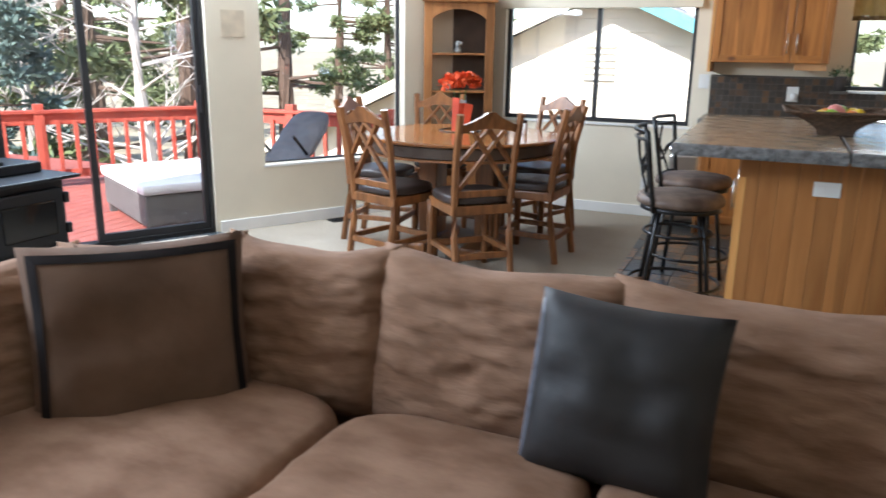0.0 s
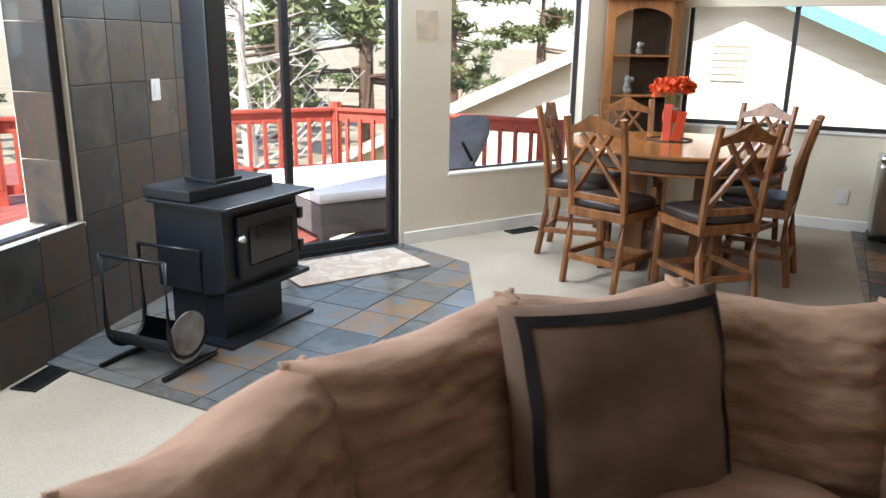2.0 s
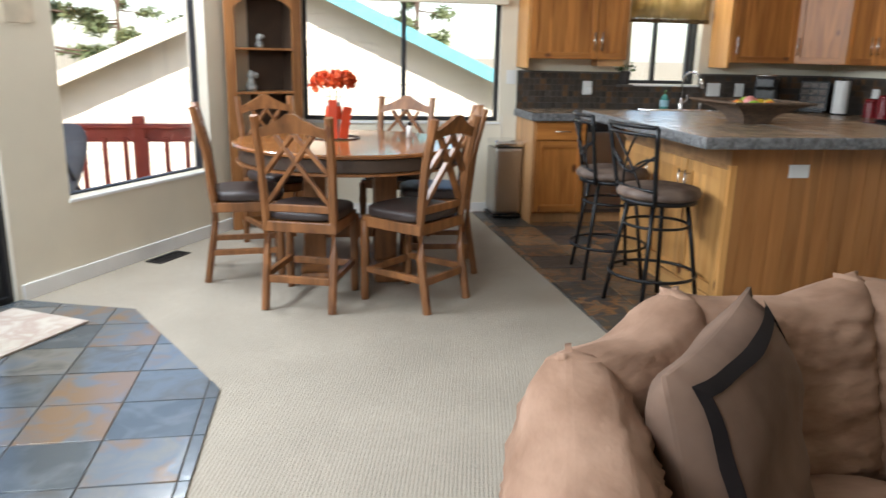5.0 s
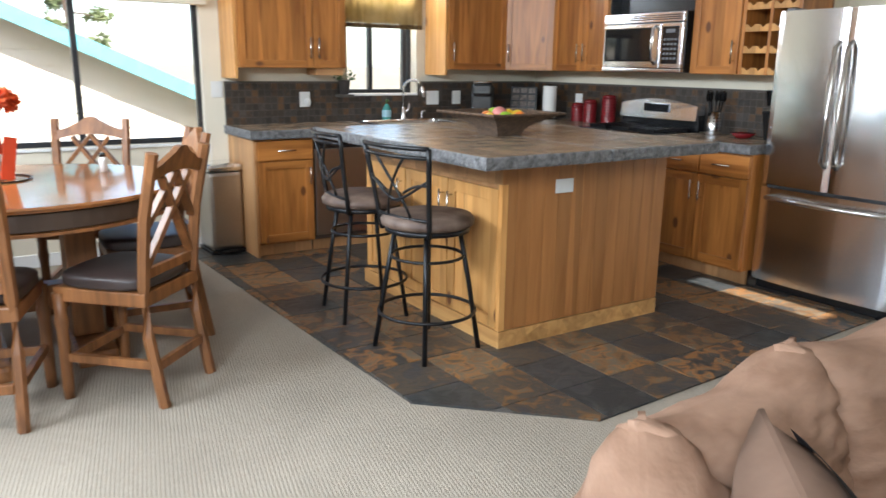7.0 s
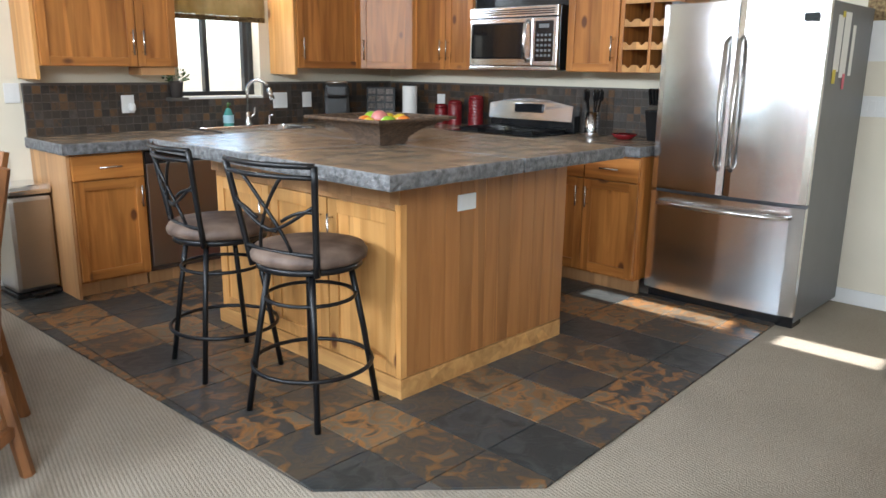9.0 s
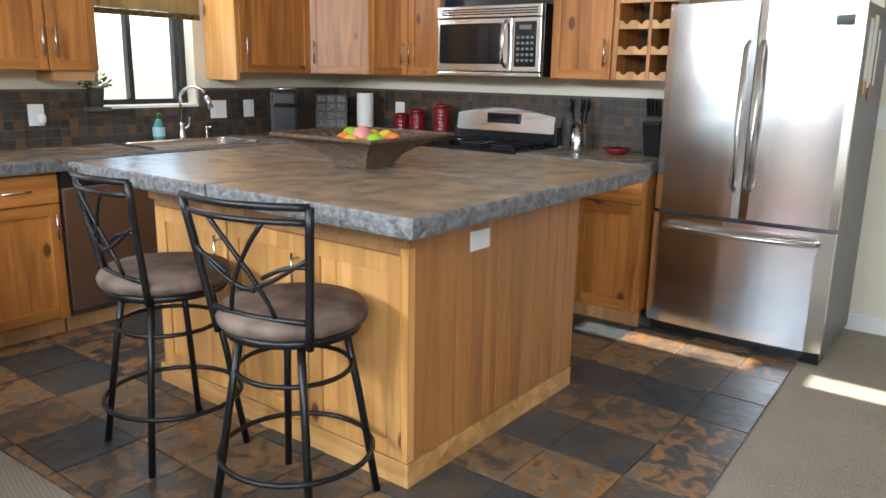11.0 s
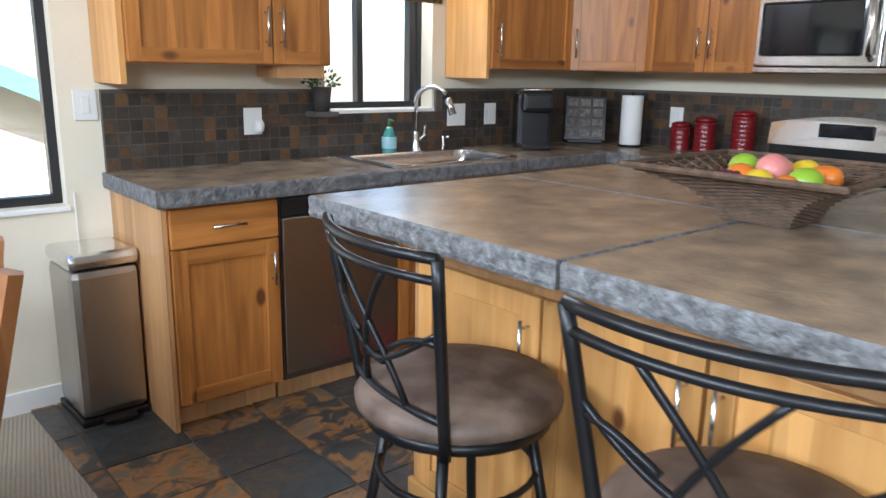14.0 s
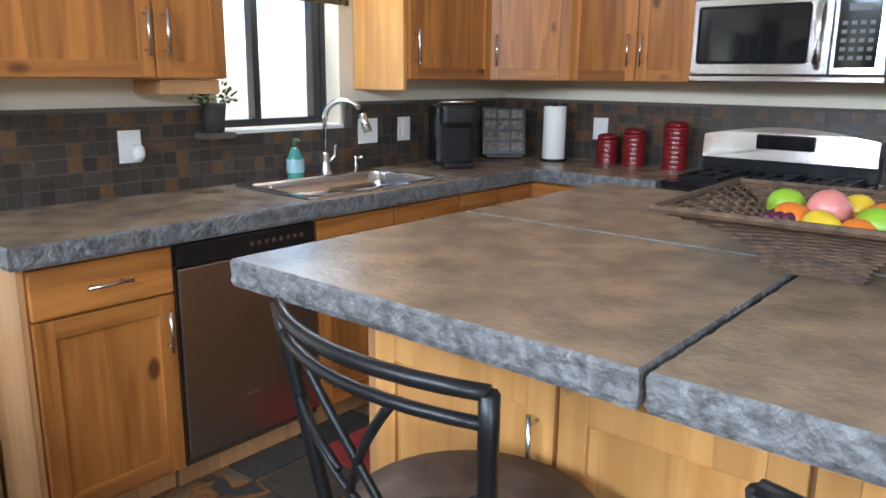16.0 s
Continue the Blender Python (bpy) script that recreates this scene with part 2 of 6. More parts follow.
PIPING = mat("dark_brown_trim", (0.014, 0.010, 0.010), 0.8, spec=0.2)
DARKPIL = mat("charcoal_leather", (0.016, 0.014, 0.015), 0.62, bump=0.5, bscale=9)
SEATBR = mat("brown_seat_suede", (0.19, 0.13, 0.095), 0.6, second=(0.07, 0.042, 0.03), scale=9, bump=0.15, bscale=50)
SEATDK = mat("dark_leather_seat", (0.045, 0.03, 0.026), 0.45, bump=0.1, bscale=60)
GLASS = glass_mat()
RED = mat("red_ceramic", (0.20, 0.012, 0.015), 0.25, var=0.1)
REDRAIL = mat("red_stained_wood", (0.42, 0.075, 0.04), 0.7, second=(0.30, 0.05, 0.03), scale=6, bump=0.2)
DECK = mat("red_deck_boards", (0.34, 0.10, 0.075), 0.6, second=(0.26, 0.07, 0.05), scale=5, rand=0.12)
SIDING = mat("cream_siding", (0.74, 0.66, 0.52), 0.8, var=0.03, scale=2)
FASCIA = mat("teal_fascia", (0.14, 0.42, 0.46), 0.6)
ROOF = mat("roof_shingle", (0.30, 0.28, 0.26), 0.9, bump=0.4, bscale=20)
GROUND = mat("forest_floor", (0.36, 0.30, 0.20), 0.95, second=(0.22, 0.18, 0.11), scale=0.6, bump=0.5, bscale=3)
BARK = mat("pine_bark", (0.12, 0.075, 0.05), 0.95, bump=0.6, bscale=14)
PALEBARK = mat("pale_bare_bark", (0.52, 0.46, 0.40), 0.9, bump=0.3, bscale=14)
NEEDLE = mat("pine_needles", (0.17, 0.19, 0.075), 0.8, second=(0.09, 0.12, 0.045), scale=1.2, rand=0.3, island=True)
SPRUCE = mat("blue_spruce_needles", (0.13, 0.18, 0.15), 0.8, second=(0.08, 0.12, 0.10), scale=1.5, rand=0.25, island=True)
ORANGE = mat("orange_petals", (0.78, 0.13, 0.02), 0.7, second=(0.55, 0.06, 0.015), scale=20, rand=0.3, island=True)
RIBBON = mat("orange_ribbon", (0.68, 0.07, 0.02), 0.5, var=0.15)
WICKER = mat("wicker", (0.13, 0.075, 0.042), 0.7, second=(0.06, 0.035, 0.02), scale=40, bump=0.5, bscale=90)
GREYWICK = mat("grey_wicker", (0.10, 0.09, 0.085), 0.7, bump=0.5, bscale=60)
CANVAS = mat("white_canvas", (0.78, 0.76, 0.74), 0.9, var=0.04)
PAPER = mat("paper_white", (0.82, 0.8, 0.76), 0.9, var=0.03)
VALANCE = mat("cream_curtain", (0.66, 0.53, 0.30), 0.9, second=(0.5, 0.38, 0.18), scale=7, bump=0.3, bscale=40)
PLAID = mat("brown_plaid_border", (0.12, 0.07, 0.035), 0.9, second=(0.35, 0.25, 0.12), scale=60)
LEAF = mat("green_leaf", (0.07, 0.13, 0.03), 0.5, rand=0.3, island=True)
GREYPOT = mat("grey_pot", (0.06, 0.05, 0.045), 0.7)
RUGM = palette("floral_rug", [(0.46, 0.40, 0.32), (0.52, 0.46, 0.38), (0.40, 0.30, 0.24), (0.50, 0.45, 0.36), (0.46, 0.10, 0.07)], 0.95, 0.2, 7.0, spread=1.5)
PLATE = mat("switch_plate_white", (0.75, 0.74, 0.71), 0.4, var=0.01)
YELLOW = mat("note_yellow", (0.75, 0.6, 0.1), 0.8)
PINK = mat("note_pink", (0.75, 0.2, 0.25), 0.8)
GREYFAB = mat("grey_cover", (0.16, 0.165, 0.17), 0.7, var=0.15)


# ---- mesh helpers ----
def box(x0, y0, z0, x1, y1, z1, bevel=0.0):
    bm = bmesh.new()
    bmesh.ops.create_cube(bm, size=1.0)
    for v in bm.verts:
        v.co = Vector(((x0 + x1) / 2 + v.co.x * (x1 - x0), (y0 + y1) / 2 + v.co.y * (y1 - y0), (z0 + z1) / 2 + v.co.z * (z1 - z0)))
    if bevel:
        bmesh.ops.bevel(bm, geom=bm.edges[:], offset=bevel, segments=2, profile=0.6, affect="EDGES")
    return bm


def join(*bms):
    me = bpy.data.meshes.new("tmp")
    out = bms[0]
    for b in bms[1:]:
        b.to_mesh(me)
        out.from_mesh(me)
        b.free()
    bpy.data.meshes.remove(me)
    return out


def move(bm, m):
    bmesh.ops.transform(bm, matrix=m, verts=bm.verts)
    return bm


def prism(pts, z0, z1):
    bm = bmesh.new()
    lo = [bm.verts.new((x, y, z0)) for x, y in pts]
    hi = [bm.verts.new((x, y, z1)) for x, y in pts]
    n = len(pts)
    bm.faces.new(lo[::-1])
    bm.faces.new(hi)
    for i in range(n):
        bm.faces.new((lo[i], lo[(i + 1) % n], hi[(i + 1) % n], hi[i]))
    bmesh.ops.recalc_face_normals(bm, faces=bm.faces)
    return bm


def tube(pts, r, n=8, closed=False, r2=None):
    """A round bar along a line of points; r2 is the radius at its far end."""
    bm = bmesh.new()
    pts = [Vector(p) for p in pts]
    rings = []
    k = len(pts)
    for i, p in enumerate(pts):
        a = pts[(i - 1) % k] if closed or i else p
        b = pts[(i + 1) % k] if closed or i < k - 1 else p
        q = (b - a).to_track_quat("Z", "Y")
        rr = r if r2 is None else r + (r2 - r) * i / (k - 1)
        rings.append([bm.verts.new(p + q @ Vector((rr * math.cos(2 * math.pi * j / n), rr * math.sin(2 * math.pi * j / n), 0))) for j in range(n)])
    for i in range(k if closed else k - 1):
        A, B = rings[i], rings[(i + 1) % k]
        for j in range(n):
            bm.faces.new((A[j], A[(j + 1) % n], B[(j + 1) % n], B[j]))
    if not closed:
        bm.faces.new(rings[0][::-1])
        bm.faces.new(rings[-1])
    return bm


def ring(cx, cy, z, rad, r, n=28):
    return tube([(cx + rad * math.cos(2 * math.pi * i / n), cy + rad * math.sin(2 * math.pi * i / n), z) for i in range(n)], r, 8, True)


def lathe(profile, n=24):
    bm = bmesh.new()
    rings = [[bm.verts.new((max(r, 1e-4) * math.cos(2 * math.pi * j / n), max(r, 1e-4) * math.sin(2 * math.pi * j / n), z)) for j in range(n)] for r, z in profile]
    for A, B in zip(rings, rings[1:]):
        for j in range(n):
            bm.faces.new((A[j], A[(j + 1) % n], B[(j + 1) % n], B[j]))
    bm.faces.new(rings[0][::-1])
    bm.faces.new(rings[-1])
    bmesh.ops.recalc_face_normals(bm, faces=bm.faces)
    return bm


def cushion(w, d, h, k=4.0, wrinkle=0.012, seed=0.0, cuts=12):
    """A stuffed cushion, w wide (x), d thick (y), h tall (z), centred, with soft corners and creases."""
    bm = bmesh.new()
    bmesh.ops.create_cube(bm, size=2.0)
    bmesh.ops.subdivide_edges(bm, edges=bm.edges[:], cuts=cuts, use_grid_fill=True)
    for v in bm.verts:
        c = v.co
        f = (abs(c.x) ** k + abs(c.y) ** k + abs(c.z) ** k) ** (-1 / k)
        u = c * f
        p = Vector((u.x * w / 2, u.y * d / 2 * (1 - 0.22 * u.x ** 4) * (1 - 0.15 * u.z ** 4), u.z * h / 2))
        q = Vector((p.x * 3.0 + seed, p.y * 6 + seed, p.z * 9.0))
        s = noise.noise(q) * wrinkle + noise.noise(q * 2.3) * wrinkle * 0.5
        v.co = p + p.normalized() * s
    return bm


def back_pillow(w, h, thick, seed, cuts=34):
    """A loose sofa back pillow with a seam all round, full in the middle, pinched at its corners and creased across."""
    bm = bmesh.new()
    bmesh.ops.create_cube(bm, size=2.0)
    bmesh.ops.subdivide_edges(bm, edges=bm.edges[:], cuts=cuts, use_grid_fill=True)
    for v in bm.verts:
        x, y, z = v.co
        t = ((1 - x ** 6) * (1 - z ** 6)) ** 0.42
        pull = 1 - 0.05 * (1 - (x * z) ** 2)
        q = Vector((x * w * 2.2 + seed, seed, z * h * 16 + 1.5 * noise.noise(Vector((x * 2, z * 2, seed)))))
        s = (noise.noise(q) * 0.018 - (1 - abs(noise.noise(q * 1.3))) ** 7 * 0.016) * t ** 3
        sag = -0.02 * (1 - x * x) * max(0.0, z) + 0.012 * noise.noise(Vector((x * 1.5 + seed, 0, 0)))
        full = thick / 2 * t * (1.0 - 0.16 * z)
        v.co = Vector((x * w / 2 * pull, y * (full + 0.006) + (s if y < 0 else -s) , z * h / 2 * pull + sag))
    return bm


def throw(size, thick, seed=0.0, cuts=14):
    """A square throw pillow in the xz plane with pinched corners."""
    bm = bmesh.new()
    bmesh.ops.create_cube(bm, size=2.0)
    bmesh.ops.subdivide_edges(bm, edges=bm.edges[:], cuts=cuts, use_grid_fill=True)
    for v in bm.verts:
        x, y, z = v.co
        t = ((1 - x ** 4) * (1 - z ** 4)) ** 0.5
        pull = 1 - 0.06 * (1 - (x * z) ** 2)
        s = noise.noise(Vector((x * 2 + seed, z * 3, seed))) * 0.02 * t
        v.co = Vector((x * size / 2 * pull, y * (thick / 2 * t + 0.004) + s, z * size / 2 * pull))
    return bm


def mesh_of(bm, name, material, smooth=False):
    me = bpy.data.meshes.new(name)
    bm.to_mesh(me)
    bm.free()
    for m in (material if isinstance(material, (list, tuple)) else [material]):
        me.materials.append(m)
    if smooth:
        me.polygons.foreach_set("use_smooth", [True] * len(me.polygons))
    return me


def thing(name, label, category, m=None, group=""):
    ob = new(name)
    if m is not None:
        ob.matrix_world = m
    return tagged(ob, label, category, group)


def part(name, bm, material, parent, label="", smooth=False, loc=None):
    ob = new(name, mesh_of(bm, name, material, smooth))
    ob.parent = parent
    if loc is not None:
        ob.matrix_basis = loc
    return tagged(ob, label) if label else ob


def solo(name, bm, material, label, category, m=None, smooth=False, group="", kind=""):
    ob = new(name, mesh_of(bm, name, material, smooth))
    if m is not None:
        ob.matrix_world = m
    return tagged(ob, label, category, group, kind)


def setting(name, bm, material, label="", category="", smooth=False):
    return solo(name, bm, material, label, category, None, smooth, "", "structure")


def piece(name, me, parent, loc):
    ob = new(name, me)
    ob.parent = parent
    ob.matrix_basis = loc
    return ob


def wall_frame(P, deg):
    """Pose at P whose local x runs along a wall that heads deg clockwise from +y; local y points out of the room."""
    a = radians(deg)
    d = Vector((math.sin(a), math.cos(a), 0))
    o = Vector((-math.cos(a), math.sin(a), 0))
    return Matrix(((d.x, o.x, 0, P[0]), (d.y, o.y, 0, P[1]), (0, 0, 1, 0), (0, 0, 0, 1)))


def wall_with_hole(x0, x1, z0, z1, holes, t):
    """Wall slab along local x, thickness t along +y, holes = (a, b, lo, hi) sorted along x and not overlapping."""
    bms, x = [], x0
    for a, b, lo, hi in holes:
        if a > x:
            bms.append(box(x, 0, z0, a, t, z1))
        if lo > z0:
            bms.append(box(a, 0, z0, b, t, lo))
        if hi < z1:
            bms.append(box(a, 0, hi, b, t, z1))
        x = b
    if x1 > x:
        bms.append(box(x, 0, z0, x1, t, z1))
    return join(*bms)
# ---- structure ----
W1 = wall_frame((-3.67, 5.30), 29)      # wall with the sliding door and the picture window
W0 = wall_frame((-4.20, 1.95), -16)     # wall with the slate chimney panel
CEILING = 2.75


def along(frame_m, x, y=0.0, z=0.0):
    return frame_m @ Vector((x, y, z))


setting("floor", prism([(-3.25, -2.5), (2.7, -2.5), (2.7, 7.1), (-2.75, 7.1), (-4.68, 3.53), (-4.1, 1.4)], -0.15, 0.0), CARPET, "ribbed beige loop-pile carpet on the floor", "carpet")
setting("wall_north", move(wall_with_hole(-2.74, 2.9, -0.2, CEILING, [(-2.42, -0.76, 0.80, 1.86), (0.40, 1.05, 1.14, 2.1)], 0.18), pose(0, 7.06, 0)), WALL, "cream painted wall with two windows", "wall")
setting("wall_east_kitchen", box(2.37, 4.27, -0.2, 2.66, 7.06, CEILING), WALL, "cream painted wall behind the kitchen cabinets", "wall")
setting("wall_east", box(2.66, -2.6, -0.2, 2.86, 7.06, CEILING), WALL, "cream painted wall beside the refrigerator", "wall")
setting("wall_west_door", move(wall_with_hole(-2.05, 1.98, -0.2, CEILING, [(-1.96, -0.55, 0.0, 2.55), (-0.13, 1.20, 0.50, 2.55)], 0.16), W1), WALL, "cream wall with sliding door and picture window", "wall")
setting("wall_west_hearth", move(wall_with_hole(-3.6, 1.69, -0.2, CEILING, [(-2.2, 0.60, 0.585, 2.55)], 0.30), W0), WALL, "cream wall with a deep window beside the stove", "wall")
setting("wall_south", box(-3.4, -2.6, -0.2, 2.9, -2.4, CEILING), WALL, "cream painted wall", "wall")
setting("wall_south_west", move(box(-0.4, 0, -0.2, 0.6, 0.2, CEILING), wall_frame((-3.3, -2.0), -10)), WALL)
# unseen ceiling slot with a crossbar, added to throw the broken sun strip on the floor
SLOT_X0, SLOT_X1 = 1.29, 1.47
ceil_bm = join(box(-4.85, -2.7, CEILING, SLOT_X0, 7.3, CEILING + 0.12), box(SLOT_X1, -2.7, CEILING, 3.0, 7.3, CEILING + 0.12), box(SLOT_X0, -2.7, CEILING, SLOT_X1, -0.30, CEILING + 0.12), box(SLOT_X0, 1.50, CEILING, SLOT_X1, 7.3, CEILING + 0.12), box(SLOT_X0, 0.32, CEILING, SLOT_X1, 0.46, CEILING + 0.12))
setting("ceiling", ceil_bm, CEIL, "white textured ceiling with an added slot for sun", "ceiling")

# baseboards
setting("baseboard", box(-2.45, 7.045, 0, -0.62, 7.06, 0.09, 0.003), WHITE, "white baseboard along the window wall", "baseboard")
setting("baseboard_west", move(box(-0.52, -0.015, 0, 1.55, 0, 0.09, 0.003), W1), WHITE, "white baseboard below the picture window", "baseboard")
setting("baseboard_east", box(2.645, -2.4, 0, 2.66, 4.26, 0.09, 0.003), WHITE, "white baseboard beside the refrigerator", "baseboard")
setting("baseboard_hearth", move(box(-3.2, -0.015, 0, -0.06, 0, 0.09, 0.003), W0), WHITE, "white baseboard near the hearth", "baseboard")


def window(name, m, x0, x1, z0, z1, depth, bars, label, frame_w=0.035, sill=True, cap=None):
    """Framed window in a wall opening; bars are upright mullions."""
    w = tagged(new(name), label, "window", "", "structure")
    w.matrix_world = m
    y0, y1 = depth, depth + 0.05
    part("window_frame", join(box(x0, y0, z0, x0 + frame_w, y1, z1, 0.003), box(x1 - frame_w, y0, z0, x1, y1, z1, 0.003), box(x0 + frame_w, y0, z0, x1 - frame_w, y1, z0 + frame_w, 0.003), box(x0 + frame_w, y0, z1 - frame_w, x1 - frame_w, y1, z1, 0.003)), BRONZE, w)
    for b in bars:
        part("mullion", box(b - frame_w * 0.55, y0 - 0.004, z0 + frame_w, b + frame_w * 0.55, y1 - 0.004, z1 - frame_w, 0.003), BRONZE, w)
    edges = [x0 + frame_w] + list(bars) + [x1 - frame_w]
    for a, b in zip(edges, edges[1:]):
        part("pane", box(a, y0 + 0.022, z0 + frame_w, b, y0 + 0.027, z1 - frame_w), GLASS, w)
    if sill:
        part("window_sill", box(x0 - 0.01, -0.012, z0 - 0.022, x1 + 0.01, y0, z0 - 0.002, 0.004), WHITE, w)
    return w


N = pose(0, 7.06, 0)
window("window_dining", N, -2.42, -0.76, 0.80, 1.86, 0.06, [-1.585], "wide sliding window with dark bronze frame")
window("window_kitchen", N, 0.40, 1.05, 1.14, 2.10, 0.09, [0.66, 0.985], "small kitchen window with black frame over the sink", 0.03)
window("window_picture", W1, -0.13, 1.20, 0.50, 2.55, 0.08, [], "large fixed picture window onto the deck", 0.012)
window("window_hearth", W0, -2.2, 0.60, 0.585, 2.55, 0.03, [-0.9], "large window beside the slate panel", 0.014)
setting("window_head_box", box(-2.46, 6.99, 1.765, -0.72, 7.058, 1.90, 0.006), WALL, "cream blind box above the dining window", "trim")

# sliding door
door = tagged(new("door_1"), "black-framed sliding glass door to the red deck", "door", "", "structure")
door.matrix_world = W1
part("door_frame", join(box(-1.96, 0.03, 0, -1.91, 0.12, 2.55), box(-0.58, 0.03, 0, -0.55, 0.12, 2.55), box(-1.91, 0.03, 0, -0.58, 0.12, 0.035), box(-1.91, 0.03, 2.5, -0.58, 0.12, 2.55)), BRONZE, door)
part("stile", box(-1.40, 0.035, 0.035, -1.355, 0.09, 2.5, 0.003), BRONZE, door)
part("stile", box(-0.618, 0.05, 0.035, -0.58, 0.10, 2.5, 0.003), BRONZE, door)
part("bottom_rail", box(-1.355, 0.05, 0.035, -0.618, 0.10, 0.085, 0.003), BRONZE, door)
part("pane", box(-1.355, 0.07, 0.085, -0.618, 0.076, 2.5), GLASS, door)
part("pane", box(-1.91, 0.055, 0.035, -1.40, 0.061, 2.5), GLASS, door)
part("door_handle", box(-0.608, 0.02, 0.92, -0.59, 0.05, 1.12, 0.006), BRONZE, door)

# slate hearth field and kitchen field
hearth_poly = [(-4.26, 2.17), (-2.98, 2.19), (-2.75, 2.42), (-2.73, 3.56), (-3.29, 4.62), (-3.93, 4.83), (-4.64, 3.53)]

# window lamps: daylight from the high parts of the openings
window_lamp("door_daylight", along(W1, -1.2, -0.05, 2.3), along(W1, -1.0, -3.0, 0.4), 1.3, 0.4, 36)
window_lamp("picture_window_daylight", along(W1, 0.55, -0.05, 2.3), along(W1, 0.5, -3.0, 0.4), 1.2, 0.4, 26)
window_lamp("hearth_window_daylight", along(W0, -0.9, -0.02, 2.25), along(W0, -0.5, -3.0, 0.4), 2.4, 0.5, 55)
window_lamp("kitchen_window_daylight", (0.72, 7.04, 1.95), (0.6, 5.2, 0.5), 0.55, 0.25, 5)

# ---- outdoors ----
setting("ground", box(-900, -900, -3.2, 900, 900, -3.0), GROUND, "brown forest floor with dry needles", "ground")
deck = tagged(new("deck"), "red stained wooden deck outside the glass door", "deck", "", "structure")
deck_boards = [(-10.5 + i * 0.145, 2) for i in range(56)]
bd = mesh_of(box(0, -6.0, -0.16, 0.138, 7.62, -0.12, 0.004), "deck_board", DECK)
for x, _ in deck_boards:
    piece("deck_board", bd, deck, pose(x, 0.0, 0.0)) if x + 0.14 < -4.78 else None
short = mesh_of(box(0, 5.6, -0.16, 0.138, 7.62, -0.12, 0.004), "deck_board_short", DECK)
# boards beside the house stop at its wall
for i in range(16):
    x = -4.70 + i * 0.145
    y0 = 5.3 + (x + 0.14 + 3.67) / 0.554 + 0.34
    if y0 < 7.5 and y0 > 3.4:
        piece("deck_board", mesh_of(box(0, y0, -0.16, 0.138, 7.62, -0.12, 0.004), "deck_board", DECK), deck, pose(x, 0, 0))


def railing(a, b, label):
    a, b = Vector((*a, 0)), Vector((*b, 0))
    L = (b - a).length
    ang = math.degrees(math.atan2(b.y - a.y, b.x - a.x))
    r = thing("deck_railing", label, "railing", pose(a.x, a.y, -0.12, 0, 0, ang), "deck railings")
    part("top_rail", box(0, -0.02, 0.68, L, 0.02, 0.80, 0.006), REDRAIL, r)
    part("cap_rail", box(0, -0.06, 0.80, L, 0.06, 0.835, 0.006), REDRAIL, r)
    part("bottom_rail", box(0, -0.02, 0.10, L, 0.02, 0.19, 0.006), REDRAIL, r)
    n = int(L / 1.8) + 1
    post = mesh_of(box(-0.05, -0.05, -0.1, 0.05, 0.05, 0.90, 0.008), "post", REDRAIL)
    for i in range(n + 1):
        piece("post", post, r, pose(L * i / n, 0, 0))
    bal = mesh_of(box(-0.02, -0.02, 0.15, 0.02, 0.02, 0.72, 0.003), "baluster", REDRAIL)
    k = int(L / 0.17)
    for i in range(1, k):
        piece("baluster", bal, r, pose(L * i / k, -0.035, 0))
    return r


railing((-6.34, 7.45), (-2.6, 7.60), "red stained wooden deck railing before the neighbouring house")
railing((-9.1, 3.1), (-6.34, 7.45), "red stained wooden deck railing before the pine trees")
railing((-9.1, -3.0), (-9.1, 3.1), "red stained wooden deck railing seen by the hearth window")

daybed = thing("outdoor_daybed", "dark wicker outdoor daybed with white cushion on the deck", "daybed", W1 @ pose(-0.15, 0.62, -0.12))
part("base", box(-0.75, 0, 0.08, 0.65, 1.3, 0.34, 0.02), GREYWICK, daybed)
part("cushion", box(-0.77, -0.02, 0.345, 0.67, 1.32, 0.43, 0.03), CANVAS, daybed, "white flat cushion")
leg = mesh_of(box(-0.03, -0.03, 0, 0.03, 0.03, 0.1), "leg", GREYWICK)
for x in (-0.7, 0.6):
    for y in (0.05, 1.25):
        piece("leg", leg, daybed, pose(x, y, 0))

recl = thing("deck_recliner", "folded grey covered recliner on the deck", "chair", W1 @ pose(0.62, 0.95, -0.12, 0, 0, 120))
part("back", move(cushion(0.45, 0.10, 0.95, 4, 0.02, 5.0, 8), pose(0.0, 0.05, 0.62, 52, 0, 0)), GREYFAB, recl, smooth=True)
part("frame", join(tube([(-0.2, -0.5, 0), (-0.2, 0.35, 0.75)], 0.015), tube([(0.2, -0.5, 0), (0.2, 0.35, 0.75)], 0.015), tube([(-0.2, 0.4, 0), (-0.2, -0.1, 0.45)], 0.015), tube([(0.2, 0.4, 0), (0.2, -0.1, 0.45)], 0.015)), IRON, recl)

